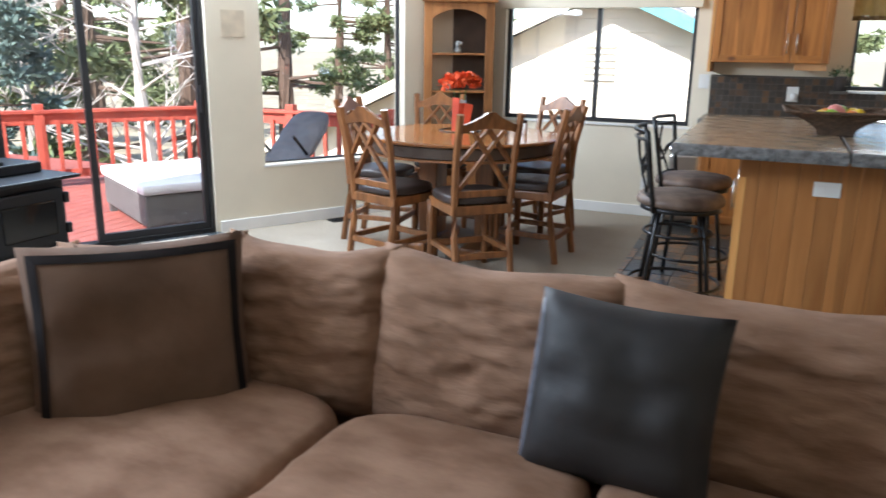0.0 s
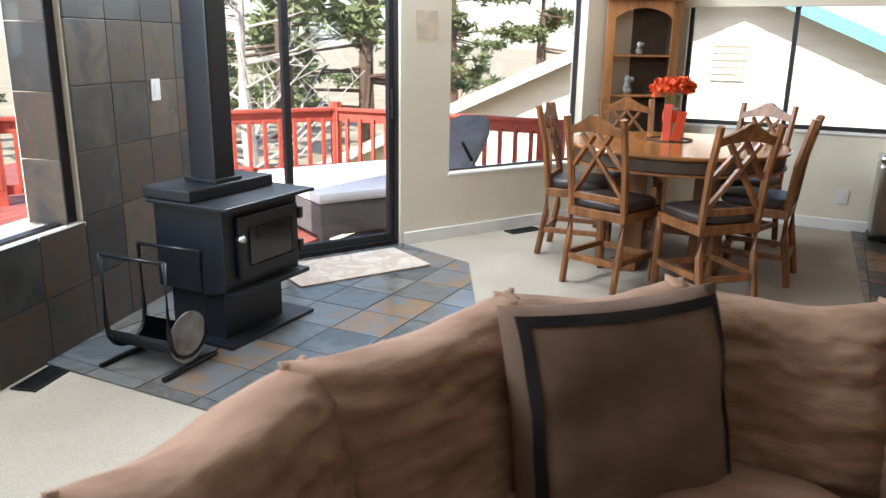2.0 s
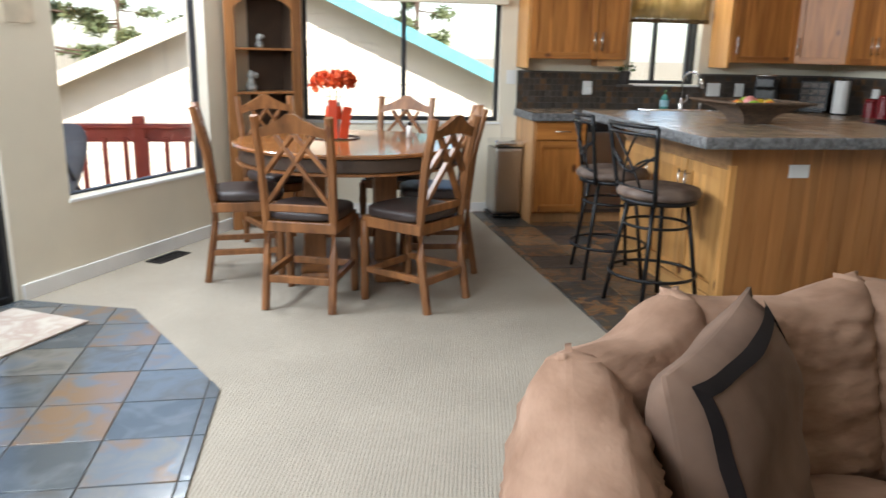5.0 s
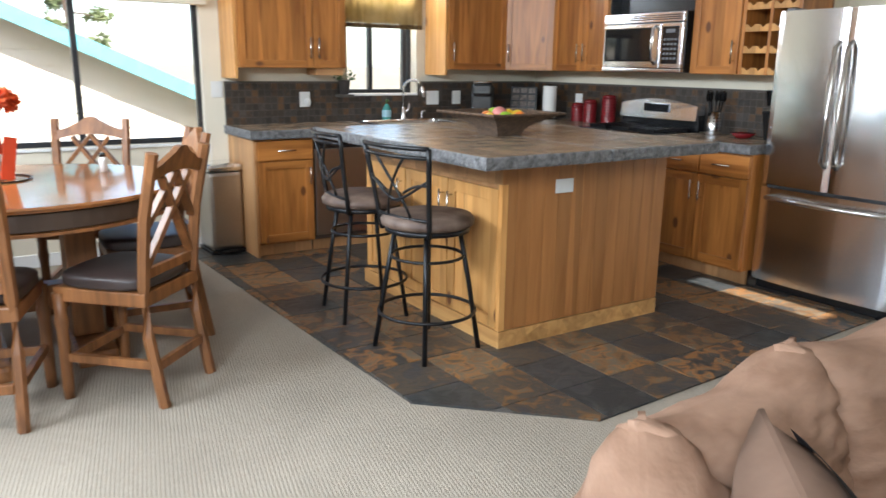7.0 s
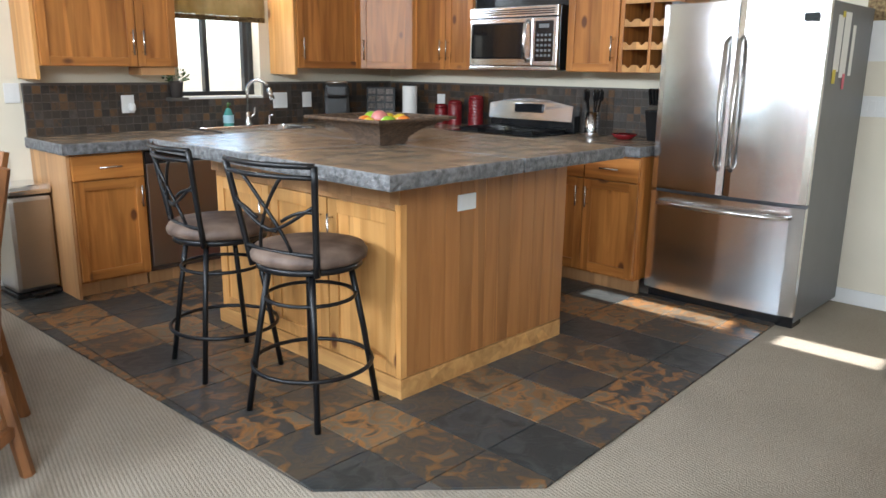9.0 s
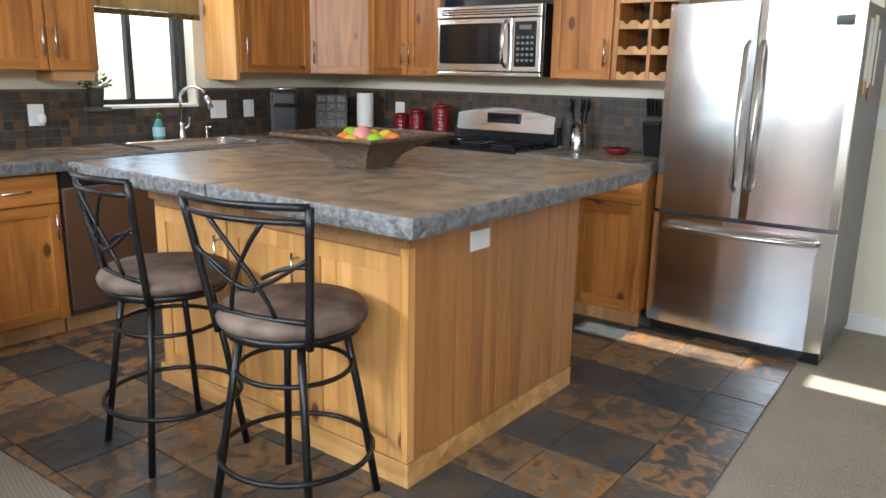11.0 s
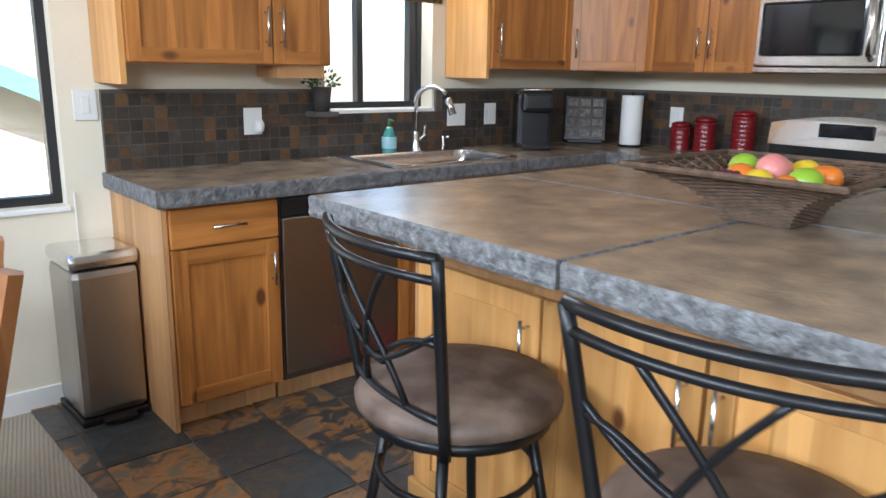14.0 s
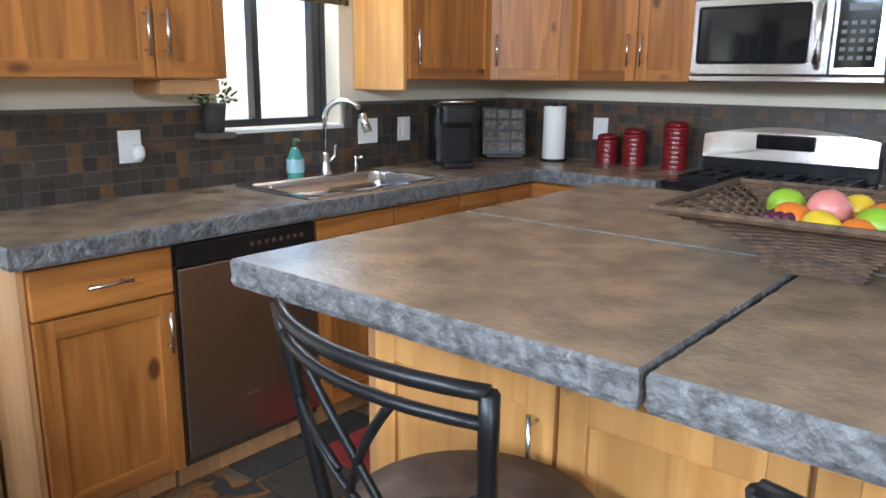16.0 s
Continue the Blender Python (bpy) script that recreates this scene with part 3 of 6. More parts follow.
# neighbouring house
house = thing("neighbour_house", "cream clapboard gabled house with teal fascia", "house", pose(-2.6, 12.35, 0))
gable = bmesh.new()
prof = [(-7.5, -3.1), (7.5, -3.1), (7.5, -1.05), (0, 2.3), (-7.5, -1.05)]
fv = [gable.verts.new((x, 0, z)) for x, z in prof]
bv = [gable.verts.new((x, 9, z)) for x, z in prof]
gable.faces.new(fv)
gable.faces.new(bv[::-1])
for i in range(5):
    gable.faces.new((fv[i], bv[i], bv[(i + 1) % 5], fv[(i + 1) % 5]))
bmesh.ops.recalc_face_normals(gable, faces=gable.faces)
part("wall", gable, SIDING, house)
for i in range(26):
    z = -2.9 + i * 0.2
    half = min(7.45, (2.3 - z - 0.2) / 0.4467)
    if half > 0.2:
        part("clapboard", move(box(-half, -0.018, 0, half, -0.001, 0.19), pose(0, 0, z, -3)), SIDING, house)
for sx in (1, -1):
    ang = math.degrees(math.atan(0.4467)) * sx
    part("roof", move(box(-0.1 if sx > 0 else -8.8, -0.45, 0.02, 8.8 if sx > 0 else 0.1, 9.2, 0.12), pose(0, 0, 2.32, 0, ang, 0)), ROOF, house)
    part("fascia", move(box(-0.1 if sx > 0 else -8.8, -0.49, -0.06, 8.8 if sx > 0 else 0.1, -0.45, 0.12), pose(0, 0, 2.32, 0, ang, 0)), FASCIA if sx > 0 else SIDING, house, "teal painted fascia" if sx > 0 else "cream painted fascia")
vent = part("gable_vent", join(*[box(-0.36, -0.06, 0.98 + i * 0.1, 0.14, -0.02, 1.03 + i * 0.1) for i in range(6)]), WHITE, house, "white louvred gable vent")


# trees
def pine_tree(name, h, r, seed, needles, label, m, start=0.25, bare=False, clumps=260):
    rng = random.Random(seed)
    t = thing(name, label, "tree", m)
    trunk = [tube([(0.05 * math.sin(i * 1.3 + seed), 0.05 * math.cos(i * 0.9), h * i / 8) for i in range(9)], 0.02 * h, 9, False, 0.01)]
    pts = []
    for i in range(46 if bare else 40):
        z = h * (start + (0.97 - start) * rng.random())
        reach = r * (1 - (z / h - start) / (1 - start)) ** 0.8 * rng.uniform(0.65, 1.1) + 0.15
        a = rng.uniform(0, 2 * math.pi)
        droop = rng.uniform(0.2, 0.7) if bare else rng.uniform(-0.2, 0.15)
        p1 = Vector((math.cos(a) * reach * 0.5, math.sin(a) * reach * 0.5, z + droop * reach * 0.4))
        p2 = Vector((math.cos(a + 0.15) * reach, math.sin(a + 0.15) * reach, z + droop * reach * (1.1 if bare else 0.5)))
        trunk.append(tube([(0, 0, z), p1, p2], 0.0045 * h * (1.2 - z / h), 5, False, 0.006))
        if bare:
            for j in range(5):
                q = p1.lerp(p2, rng.random())
                trunk.append(tube([q, q + Vector((rng.uniform(-0.5, 0.5), rng.uniform(-0.5, 0.5), rng.uniform(-0.1, 0.6)))], 0.012, 4, False, 0.004))
        pts.append((p1, p2))
    part("trunk", join(*trunk), PALEBARK if bare else BARK, t)
    if not bare:
        verts, faces = [], []
        for i in range(clumps):
            p1, p2 = pts[i % len(pts)]
            c = p1.lerp(p2, rng.uniform(0.1, 1.1)) + Vector((rng.gauss(0, 0.12), rng.gauss(0, 0.12), rng.gauss(0, 0.1))) * r * 0.35
            size = rng.uniform(0.16, 0.34) * (0.55 + 0.1 * r)
            for j in range(9):
                d = Vector((rng.gauss(0, 1), rng.gauss(0, 1), rng.gauss(0, 0.6))).normalized()
                s = d.cross(Vector((rng.gauss(0, 1), rng.gauss(0, 1), rng.gauss(0, 1)))).normalized() * size * 0.16
                k = len(verts)
                verts += [c + s * 0.4, c - s * 0.4, c + d * size * 0.7 - s, c + d * size * 1.25, c + d * size * 0.7 + s]
                faces.append((k, k + 1, k + 2, k + 3, k + 4))
        me = bpy.data.meshes.new("crown")
        me.from_pydata([tuple(v) for v in verts], [], faces)
        me.materials.append(needles)
        ob = new("crown", me)
        ob.parent = t
    return t


p1 = pine_tree("pine_tree", 13, 3.2, 3, NEEDLE, "tall sunlit pine tree beyond the deck", pose(-11.5, 13.0, -3.0), 0.18, clumps=1100)
p2 = pine_tree("pine_tree", 15, 3.6, 8, NEEDLE, "tall sunlit pine tree beyond the deck", pose(-17, 15.5, -3.0), 0.15, clumps=1200)
p3 = pine_tree("spruce_tree", 6.2, 1.5, 5, SPRUCE, "small blue spruce beyond the deck railing", pose(-12.6, 9.4, -3.0), 0.06, clumps=800)
pine_tree("bare_tree", 9, 2.6, 12, None, "leafless pale-barked tree beyond the deck", pose(-10.8, 11.0, -3.0), 0.2, bare=True)
bare2 = pine_tree("bare_tree", 8, 2.2, 17, None, "leafless pale-barked tree beyond the deck", pose(-14.5, 11.5, -3.0), 0.2, bare=True)
rng = random.Random(4)
spots = [(-14, 20, 1), (-22, 19, 1), (-19, 7, 0), (-24, 3, 0), (-18, -1, 1), (-11, 27, 0), (-5, 27, 1), (2, 34, 0), (-27, 24, 1), (-17, 28, 0), (-30, 15, 0), (-29, -2, 1)]
for x, y, k in spots:
    c = copy_thing((p1, p2)[k], pose(x, y, -3.0, 0, 0, rng.uniform(0, 360)))
for x, y in ((-16.5, 8.2), (-20, 16)):
    copy_thing(p3, pose(x, y, -3.0, 0, 0, 70))
for x, y, k in ((-34, 30, 1), (-26, 33, 0), (-40, 18, 0), (-36, 8, 1), (-20, 38, 1), (-12, 42, 0), (-42, -4, 1)):
    copy_thing((p1, p2)[k], pose(x, y, -3.0, 0, 0, rng.uniform(0, 360)))

# ---- kitchen ----
CONCRETE = [CONC, CONC_E]


def slab(x0, y0, x1, y1, z0, z1, seed, chip=1.0):
    """Cast concrete slab with chipped, uneven edges."""
    bm = bmesh.new()
    nx, ny = max(2, int((x1 - x0) / 0.014)), max(2, int((y1 - y0) / 0.014))
    loop = [(x0 + (x1 - x0) * i / nx, y0) for i in range(nx)] + [(x1, y0 + (y1 - y0) * i / ny) for i in range(ny)] + [(x1 - (x1 - x0) * i / nx, y1) for i in range(nx)] + [(x0, y1 - (y1 - y0) * i / ny) for i in range(ny)]
    cx, cy = (x0 + x1) / 2, (y0 + y1) / 2
    rows = []
    for z, inset, amp in ((z0, 0.004, 0.006), (z0 + 0.012, 0.0, 0.007), (z0 + 0.024, 0.0, 0.008), (z0 + 0.038, 0.0, 0.007), (z1 - 0.007, 0.0, 0.005), (z1, 0.004, 0.006)):
        ringv = []
        for x, y in loop:
            nse = (noise.noise(Vector((x * 22 + seed, y * 22, z * 60))) + 0.8 * noise.noise(Vector((x * 61 + seed, y * 61, z * 80)))) * amp * chip
            dx = (inset + abs(nse)) * (1 if x < cx else -1) if abs(x - x0) < 1e-6 or abs(x - x1) < 1e-6 else 0
            dy = (inset + abs(nse)) * (1 if y < cy else -1) if abs(y - y0) < 1e-6 or abs(y - y1) < 1e-6 else 0
            ringv.append(bm.verts.new((x + dx, y + dy, z)))
        rows.append(ringv)
    n = len(loop)
    for A, B in zip(rows, rows[1:]):
        for j in range(n):
            bm.faces.new((A[j], A[(j + 1) % n], B[(j + 1) % n], B[j])).material_index = 1
    bm.faces.new(rows[0][::-1]).material_index = 1
    bm.faces.new(rows[-1]).material_index = 0
    return bm


island = thing("kitchen_island", "pine kitchen island with vertical boards and cabinet doors", "kitchen island", pose(0, 0, 0))
IX0, IX1, IY0, IY1 = -0.20, 0.93, 4.195, 5.62
part("body", box(IX0 + 0.02, IY0 + 0.02, 0.0, IX1 - 0.02, IY1, 0.945), TAN, island)
part("plinth", join(box(IX0 - 0.004, IY0 - 0.004, 0, IX1, IY0 + 0.015, 0.095, 0.003), box(IX0 - 0.004, IY0 + 0.016, 0, IX0 + 0.015, IY1, 0.095, 0.003)), PALE_Y, island)
part("apron", box(IX0 - 0.006, IY0 + 0.004, 0.83, IX0 + 0.015, IY1, 0.94, 0.002), TAN, island, "plain tan apron board")
bw = (IX1 - IX0) / 13
for i in range(13):
    part("board", box(IX0 + i * bw + 0.0008, IY0, 0.10, IX0 + (i + 1) * bw - 0.0008, IY0 + 0.018, 0.94, 0.0018), BEAD, island)
part("corner_post", box(IX0 - 0.004, IY0 - 0.002, 0.10, IX0 + 0.03, IY0 + 0.03, 0.83), PALE_Z, island)


def handle(parent, p, axis, length, out):
    """Bar handle on two short feet; out is the way it stands off."""
    p, out = Vector(p), Vector(out)
    d = {"x": Vector((1, 0, 0)), "y": Vector((0, 1, 0)), "z": Vector((0, 0, 1))}[axis]
    a, b = p - d * length / 2, p + d * length / 2
    part("handle", join(tube([a + out * 0.03, b + out * 0.03], 0.0055), tube([a + d * 0.02, a + d * 0.02 + out * 0.03], 0.004), tube([b - d * 0.02, b - d * 0.02 + out * 0.03], 0.004)), CHROME, parent, "satin steel bar handle", True)


def door_panel(parent, m, w, h, wood_v, wood_h, rail=0.055, name="door"):
    """Shaker door in local x (width), z (height), face towards -y."""
    d = part(name, box(rail, -0.010, rail, w - rail, -0.002, h - rail), wood_v, parent, loc=m)
    part("stile", box(0, -0.02, 0, rail, 0, h, 0.0025), wood_v, d)
    part("stile", box(w - rail, -0.02, 0, w, 0, h, 0.0025), wood_v, d)
    part("rail", box(rail, -0.02, 0, w - rail, 0, rail, 0.0025), wood_h, d)
    part("rail", box(rail, -0.02, h - rail, w - rail, 0, h, 0.0025), wood_h, d)
    return d


for i, (y1, y0) in enumerate(((5.57, 5.10), (5.09, 4.66), (4.65, 4.22))):
    m = pose(IX0 + 0.012, y1, 0.105, 0, 0, -90)
    d = door_panel(island, m, y1 - y0, 0.70, PALE_Z, PALE_Z, 0.06)
    hx = (y1 - y0 - 0.035) if i < 2 else 0.035
    hx = (y1 - y0 - 0.035, y1 - y0 - 0.035, 0.035)[i]
    handle(d, (hx, -0.02, 0.56), "z", 0.16, (0, -1, 0))
outlet = solo("wall_outlet", join(box(0, 0, 0, 0.115, 0.006, 0.07, 0.002), box(0.02, -0.002, 0.018, 0.05, 0.001, 0.052, 0.001), box(0.065, -0.002, 0.018, 0.095, 0.001, 0.052, 0.001)), PLATE, "white double outlet on the island end", "outlet", pose(0.125, IY0 - 0.0075, 0.765), group="wall outlets")

top = thing("island_top", "brown concrete island worktop cast in four slabs", "worktop", pose(0, 0, 0))
SX, SY = 0.24, 4.80
for i, (a, b, c, d) in enumerate(((-0.50, 3.93, SX - 0.003, SY - 0.004), (SX + 0.003, 3.93, 1.02, SY - 0.004), (-0.50, SY + 0.004, SX - 0.003, 5.68), (SX + 0.003, SY + 0.004, 1.02, 5.68))):
    part("slab", slab(a, b, c, d, 0.946, 1.003, i * 3.3, 0.6), CONCRETE, top)


def base_unit(name, label, x0, x1, drawers, doors, m, depth=0.55, drawer_h=0.14, group="kitchen base cabinets"):
    """Base cabinet, local x along the wall, front at y=0 facing -y, body behind it."""
    u = thing(name, label, "cabinet", m, group)
    part("body", box(x0, 0.0, 0.10, x1, depth, 0.855), PINE_Z, u)
    part("plinth", box(x0, 0.06, 0.0, x1, 0.08, 0.10), TAN, u)
    w = x1 - x0
    top_z = 0.845
    if drawers:
        dw = w / drawers
        for i in range(drawers):
            dr = part("drawer", box(x0 + i * dw + 0.004, -0.02, top_z - drawer_h, x0 + (i + 1) * dw - 0.004, 0.0, top_z, 0.003), PINE_X, u)
            handle(dr, (x0 + (i + 0.5) * dw, -0.02, top_z - drawer_h / 2), "x", 0.13, (0, -1, 0))
    hi = top_z - (drawer_h + 0.008 if drawers else 0)
    dw = w / doors
    for i in range(doors):
        d = door_panel(u, pose(x0 + i * dw + 0.004, 0, 0.115), dw - 0.008, hi - 0.115, PINE_Z, PINE_X)
        hx = dw - 0.04 if i % 2 == 0 else 0.03
        handle(d, (hx, -0.02, hi - 0.115 - 0.11), "z", 0.13, (0, -1, 0))
    return u


NB = pose(0, 6.51, 0)
c = base_unit("base_cabinet", "knotty pine base cabinet at the end of the counter", -0.58, -0.16, 1, 1, NB)
part("end_panel", box(-0.60, -0.004, 0.0, -0.582, 0.55, 0.855), TAN, c, "plain end panel")
base_unit("sink_cabinet", "knotty pine sink cabinet beside the dishwasher", 0.41, 1.23, 2, 2, NB)
base_unit("base_cabinet", "knotty pine base cabinet near the corner", 1.235, 1.51, 1, 1, NB)
base_unit("base_cabinet", "knotty pine base cabinet in the corner", 1.515, 1.80, 1, 1, NB)
EB = pose(1.82, 0, 0, 0, 0, -90)   # local x runs towards -y
base_unit("base_cabinet", "knotty pine base cabinet between range and corner", -6.50, -5.85, 2, 2, EB)
base_unit("base_cabinet", "knotty pine base cabinet beside the refrigerator", -5.04, -4.28, 2, 2, EB)

dw = thing("dishwasher", "dull stainless dishwasher under the concrete counter", "dishwasher", NB)
part("body", box(-0.15, 0.0, 0.10, 0.40, 0.55, 0.85), DARKIN, dw)
part("door", box(-0.148, -0.022, 0.13, 0.398, 0.0, 0.77, 0.006), STEEL_D, dw, "dull stainless door")
part("control_strip", box(-0.148, -0.022, 0.775, 0.398, 0.0, 0.845, 0.004), BLACKPL, dw, "black control strip")
part("plinth", box(-0.15, 0.05, 0.0, 0.40, 0.07, 0.12), TAN, dw)
for i in range(8):
    part("button", box(0.12 + i * 0.03, -0.0235, 0.80, 0.135 + i * 0.03, -0.0215, 0.815), STEEL_D, dw)
part("badge", box(0.08, -0.0235, 0.28, 0.13, -0.0215, 0.29), CHROME, dw)

worktop = thing("counter_worktop", "brown concrete counter with rough edges", "worktop", pose(0, 0, 0))
part("slab", slab(-0.63, 6.46, 0.40, 7.045, 0.858, 0.92, 11, 0.35), CONCRETE, worktop)
part("slab", slab(1.17, 6.46, 1.77, 7.045, 0.858, 0.92, 13, 0.35), CONCRETE, worktop)
part("slab", slab(0.404, 6.46, 1.166, 6.526, 0.858, 0.92, 14, 0.35), CONCRETE, worktop)
part("slab", slab(0.404, 6.965, 1.166, 7.045, 0.858, 0.92, 15, 0.35), CONCRETE, worktop)
part("slab", slab(1.774, 5.83, 2.355, 7.045, 0.858, 0.92, 17, 0.35), CONCRETE, worktop)
part("slab", slab(1.774, 4.27, 2.355, 5.05, 0.858, 0.92, 19, 0.35), CONCRETE, worktop)

sink = thing("sink", "stainless drop-in sink with one wide bowl", "sink", pose(0, 0, 0))
def round_rect(x0, y0, x1, y1, r, z, n=5):
    """Loop of points round a rectangle with round corners."""
    out = []
    for cx, cy, a0 in ((x1 - r, y0 + r, -90), (x1 - r, y1 - r, 0), (x0 + r, y1 - r, 90), (x0 + r, y0 + r, 180)):
        out += [(cx + r * math.cos(radians(a0 + 90 * k / n)), cy + r * math.sin(radians(a0 + 90 * k / n)), z) for k in range(n + 1)]
    return out


def skin(loops, cap=False):
    """Faces between loops of the same length; cap closes the last one."""
    bm = bmesh.new()
    rows = [[bm.verts.new(p) for p in lp] for lp in loops]
    k = len(rows[0])
    for A, B in zip(rows, rows[1:]):
        for q in range(k):
            bm.faces.new((A[q], A[(q + 1) % k], B[(q + 1) % k], B[q]))
    if cap:
        bm.faces.new(rows[-1])
    bmesh.ops.recalc_face_normals(bm, faces=bm.faces)
    return bm


part("rim", skin([round_rect(0.40, 6.505, 1.17, 6.985, 0.03, 0.9215), round_rect(0.403, 6.508, 1.167, 6.982, 0.03, 0.929), round_rect(0.425, 6.53, 1.145, 6.935, 0.045, 0.930), round_rect(0.432, 6.537, 1.138, 6.928, 0.045, 0.924)]), STEEL, sink, smooth=False)
part("bowl", skin([round_rect(0.432, 6.537, 1.138, 6.928, 0.045, 0.924), round_rect(0.437, 6.545, 1.133, 6.92, 0.05, 0.88), round_rect(0.46, 6.57, 1.11, 6.90, 0.05, 0.862), round_rect(0.75, 6.70, 0.82, 6.77, 0.03, 0.860)], True), STEEL, sink, "deep brushed steel bowl", True)
part("drain", lathe([(0.042, 0.8605), (0.042, 0.8645), (0.03, 0.8635), (0.004, 0.8632)], 20), CHROME, sink, loc=pose(0.785, 6.735, 0), smooth=True)
fau = thing("faucet", "brushed nickel gooseneck pull-down faucet", "faucet", pose(0.86, 6.95, 0.928))
arc = [(0, 0, 0), (0, 0, 0.24)] + [(0, -0.085 + 0.085 * math.cos(a), 0.24 + 0.085 * math.sin(a)) for a in [i * math.pi / 10 for i in range(1, 9)]]
part("base", lathe([(0.028, 0), (0.026, 0.02), (0.018, 0.05), (0.016, 0.1)], 16), CHROME, fau, smooth=True)
part("spout", move(tube(arc, 0.012, 12), pose(0, 0, 0, 0, 0, 35)), CHROME, fau, smooth=True)
part("spray_head", move(tube([(0, -0.165, 0.27), (0, -0.19, 0.19)], 0.016, 12, False, 0.02), pose(0, 0, 0, 0, 0, 35)), CHROME, fau, smooth=True)
part("lever", tube([(0.02, 0, 0.06), (0.05, 0, 0.08), (0.055, -0.01, 0.13)], 0.007), CHROME, fau, smooth=True)
solo("soap_pump", join(tube([(0, 0, 0), (0, 0, 0.07)], 0.008), tube([(0, 0, 0.065), (0.0, -0.045, 0.07)], 0.006)), CHROME, "brushed nickel soap pump beside the faucet", "soap pump", pose(1.04, 6.95, 0.928), True)


# upper cabinets
def upper(name, label, x0, x1, splits, m, depth=0.31, z0=1.34, z1=2.15, hand=None):
    u = thing(name, label, "cabinet", m, "kitchen wall cabinets")
    part("body", box(x0, 0.0, z0, x1, depth, z1), PALE_Z, u)
    edges = [x0] + splits + [x1]
    for i, (a, b) in enumerate(zip(edges, edges[1:])):
        d = door_panel(u, pose(a + 0.003, 0, z0 + 0.004), b - a - 0.006, z1 - z0 - 0.008, PINE_Z, PINE_X, 0.05)
        side = hand[i]
        handle(d, ((b - a - 0.035) if side == "r" else 0.03, -0.02, 0.14), "z", 0.15, (0, -1, 0))
    return u


NU = pose(0, 6.745, 0)
u = upper("wall_cabinet", "knotty pine wall cabinet between the windows", -0.60, 0.23, [-0.035], NU, hand="rl")
part("light_rail", box(0.0, 0.02, 1.29, 0.22, 0.2, 1.338), TAN, u)
part("end_panel", box(-0.625, -0.004, 1.265, -0.602, 0.312, 2.15, 0.002), PALE_Z, u, "pale pine end panel")
u = upper("wall_cabinet", "knotty pine wall cabinet beside the sink window", 1.16, 1.755, [], NU, hand="l")
part("end_panel", box(1.136, -0.004, 1.295, 1.158, 0.312, 2.15, 0.002), PALE_Z, u, "pale pine end panel")
diag = thing("corner_wall_cabinet", "knotty pine diagonal corner wall cabinet", "cabinet", pose(0, 0, 0), "kitchen wall cabinets")
part("body", prism([(1.76, 6.75), (2.055, 6.455), (2.365, 6.455), (2.365, 7.055), (1.76, 7.055)], 1.34, 2.15), PALE_Z, diag)
d = door_panel(diag, pose(1.762, 6.744, 1.344, 0, 0, -45), 0.405, 0.802, PINE_Z, PINE_X, 0.05)
handle(d, (0.03, -0.02, 0.14), "z", 0.15, (0, -1, 0))
EU = pose(2.055, 0, 0, 0, 0, -90)
upper("wall_cabinet", "knotty pine double wall cabinet beside the microwave", -6.45, -5.82, [-6.09], EU, hand="rl")
upper("wall_cabinet", "knotty pine wall cabinet beside the wine rack", -5.00, -4.62, [], EU, hand="r")
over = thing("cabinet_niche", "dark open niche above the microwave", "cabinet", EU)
# shallow recess: the niche's darkness is put into black boxes
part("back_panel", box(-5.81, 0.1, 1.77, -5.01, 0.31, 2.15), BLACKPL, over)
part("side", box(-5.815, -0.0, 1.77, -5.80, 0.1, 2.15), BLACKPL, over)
wine = thing("wine_rack", "pine wine rack with scalloped bottle cradles", "wine rack", EU @ pose(-0.18, 0, 0))
part("side", box(-4.43, -0.02, 1.34, -4.405, 0.31, 2.15, 0.002), PINE_Z, wine)
part("side", box(-4.235, -0.02, 1.34, -4.215, 0.31, 2.15, 0.002), PINE_Z, wine)
part("side", box(-4.045, -0.02, 1.34, -4.02, 0.31, 2.15, 0.002), PINE_Z, wine)
part("back_panel", box(-4.43, 0.29, 1.34, -4.02, 0.305, 2.15), DARKIN, wine)
for i in range(6):
    z = 1.342 + i * 0.135
    for a in (-4.404, -4.214):
        bm = bmesh.new()
        n = 16
        topv = []
        pts = [(a + 0.168 * k / n, z + 0.045 - (0.02 * max(0, math.cos((k / n * 2 % 1 - 0.5) * 2 * math.pi * 0.9)) if True else 0)) for k in range(n + 1)]
        fr = [bm.verts.new((x, -0.018, zz)) for x, zz in pts] + [bm.verts.new((pts[-1][0], -0.018, z)), bm.verts.new((pts[0][0], -0.018, z))]
        f = bm.faces.new(fr[::-1])
        ex = bmesh.ops.extrude_face_region(bm, geom=[f])
        bmesh.ops.translate(bm, verts=[v for v in ex["geom"] if isinstance(v, bmesh.types.BMVert)], vec=(0, 0.02, 0))
        bmesh.ops.recalc_face_normals(bm, faces=bm.faces)
        part("cradle", bm, PALE_Z, wine)

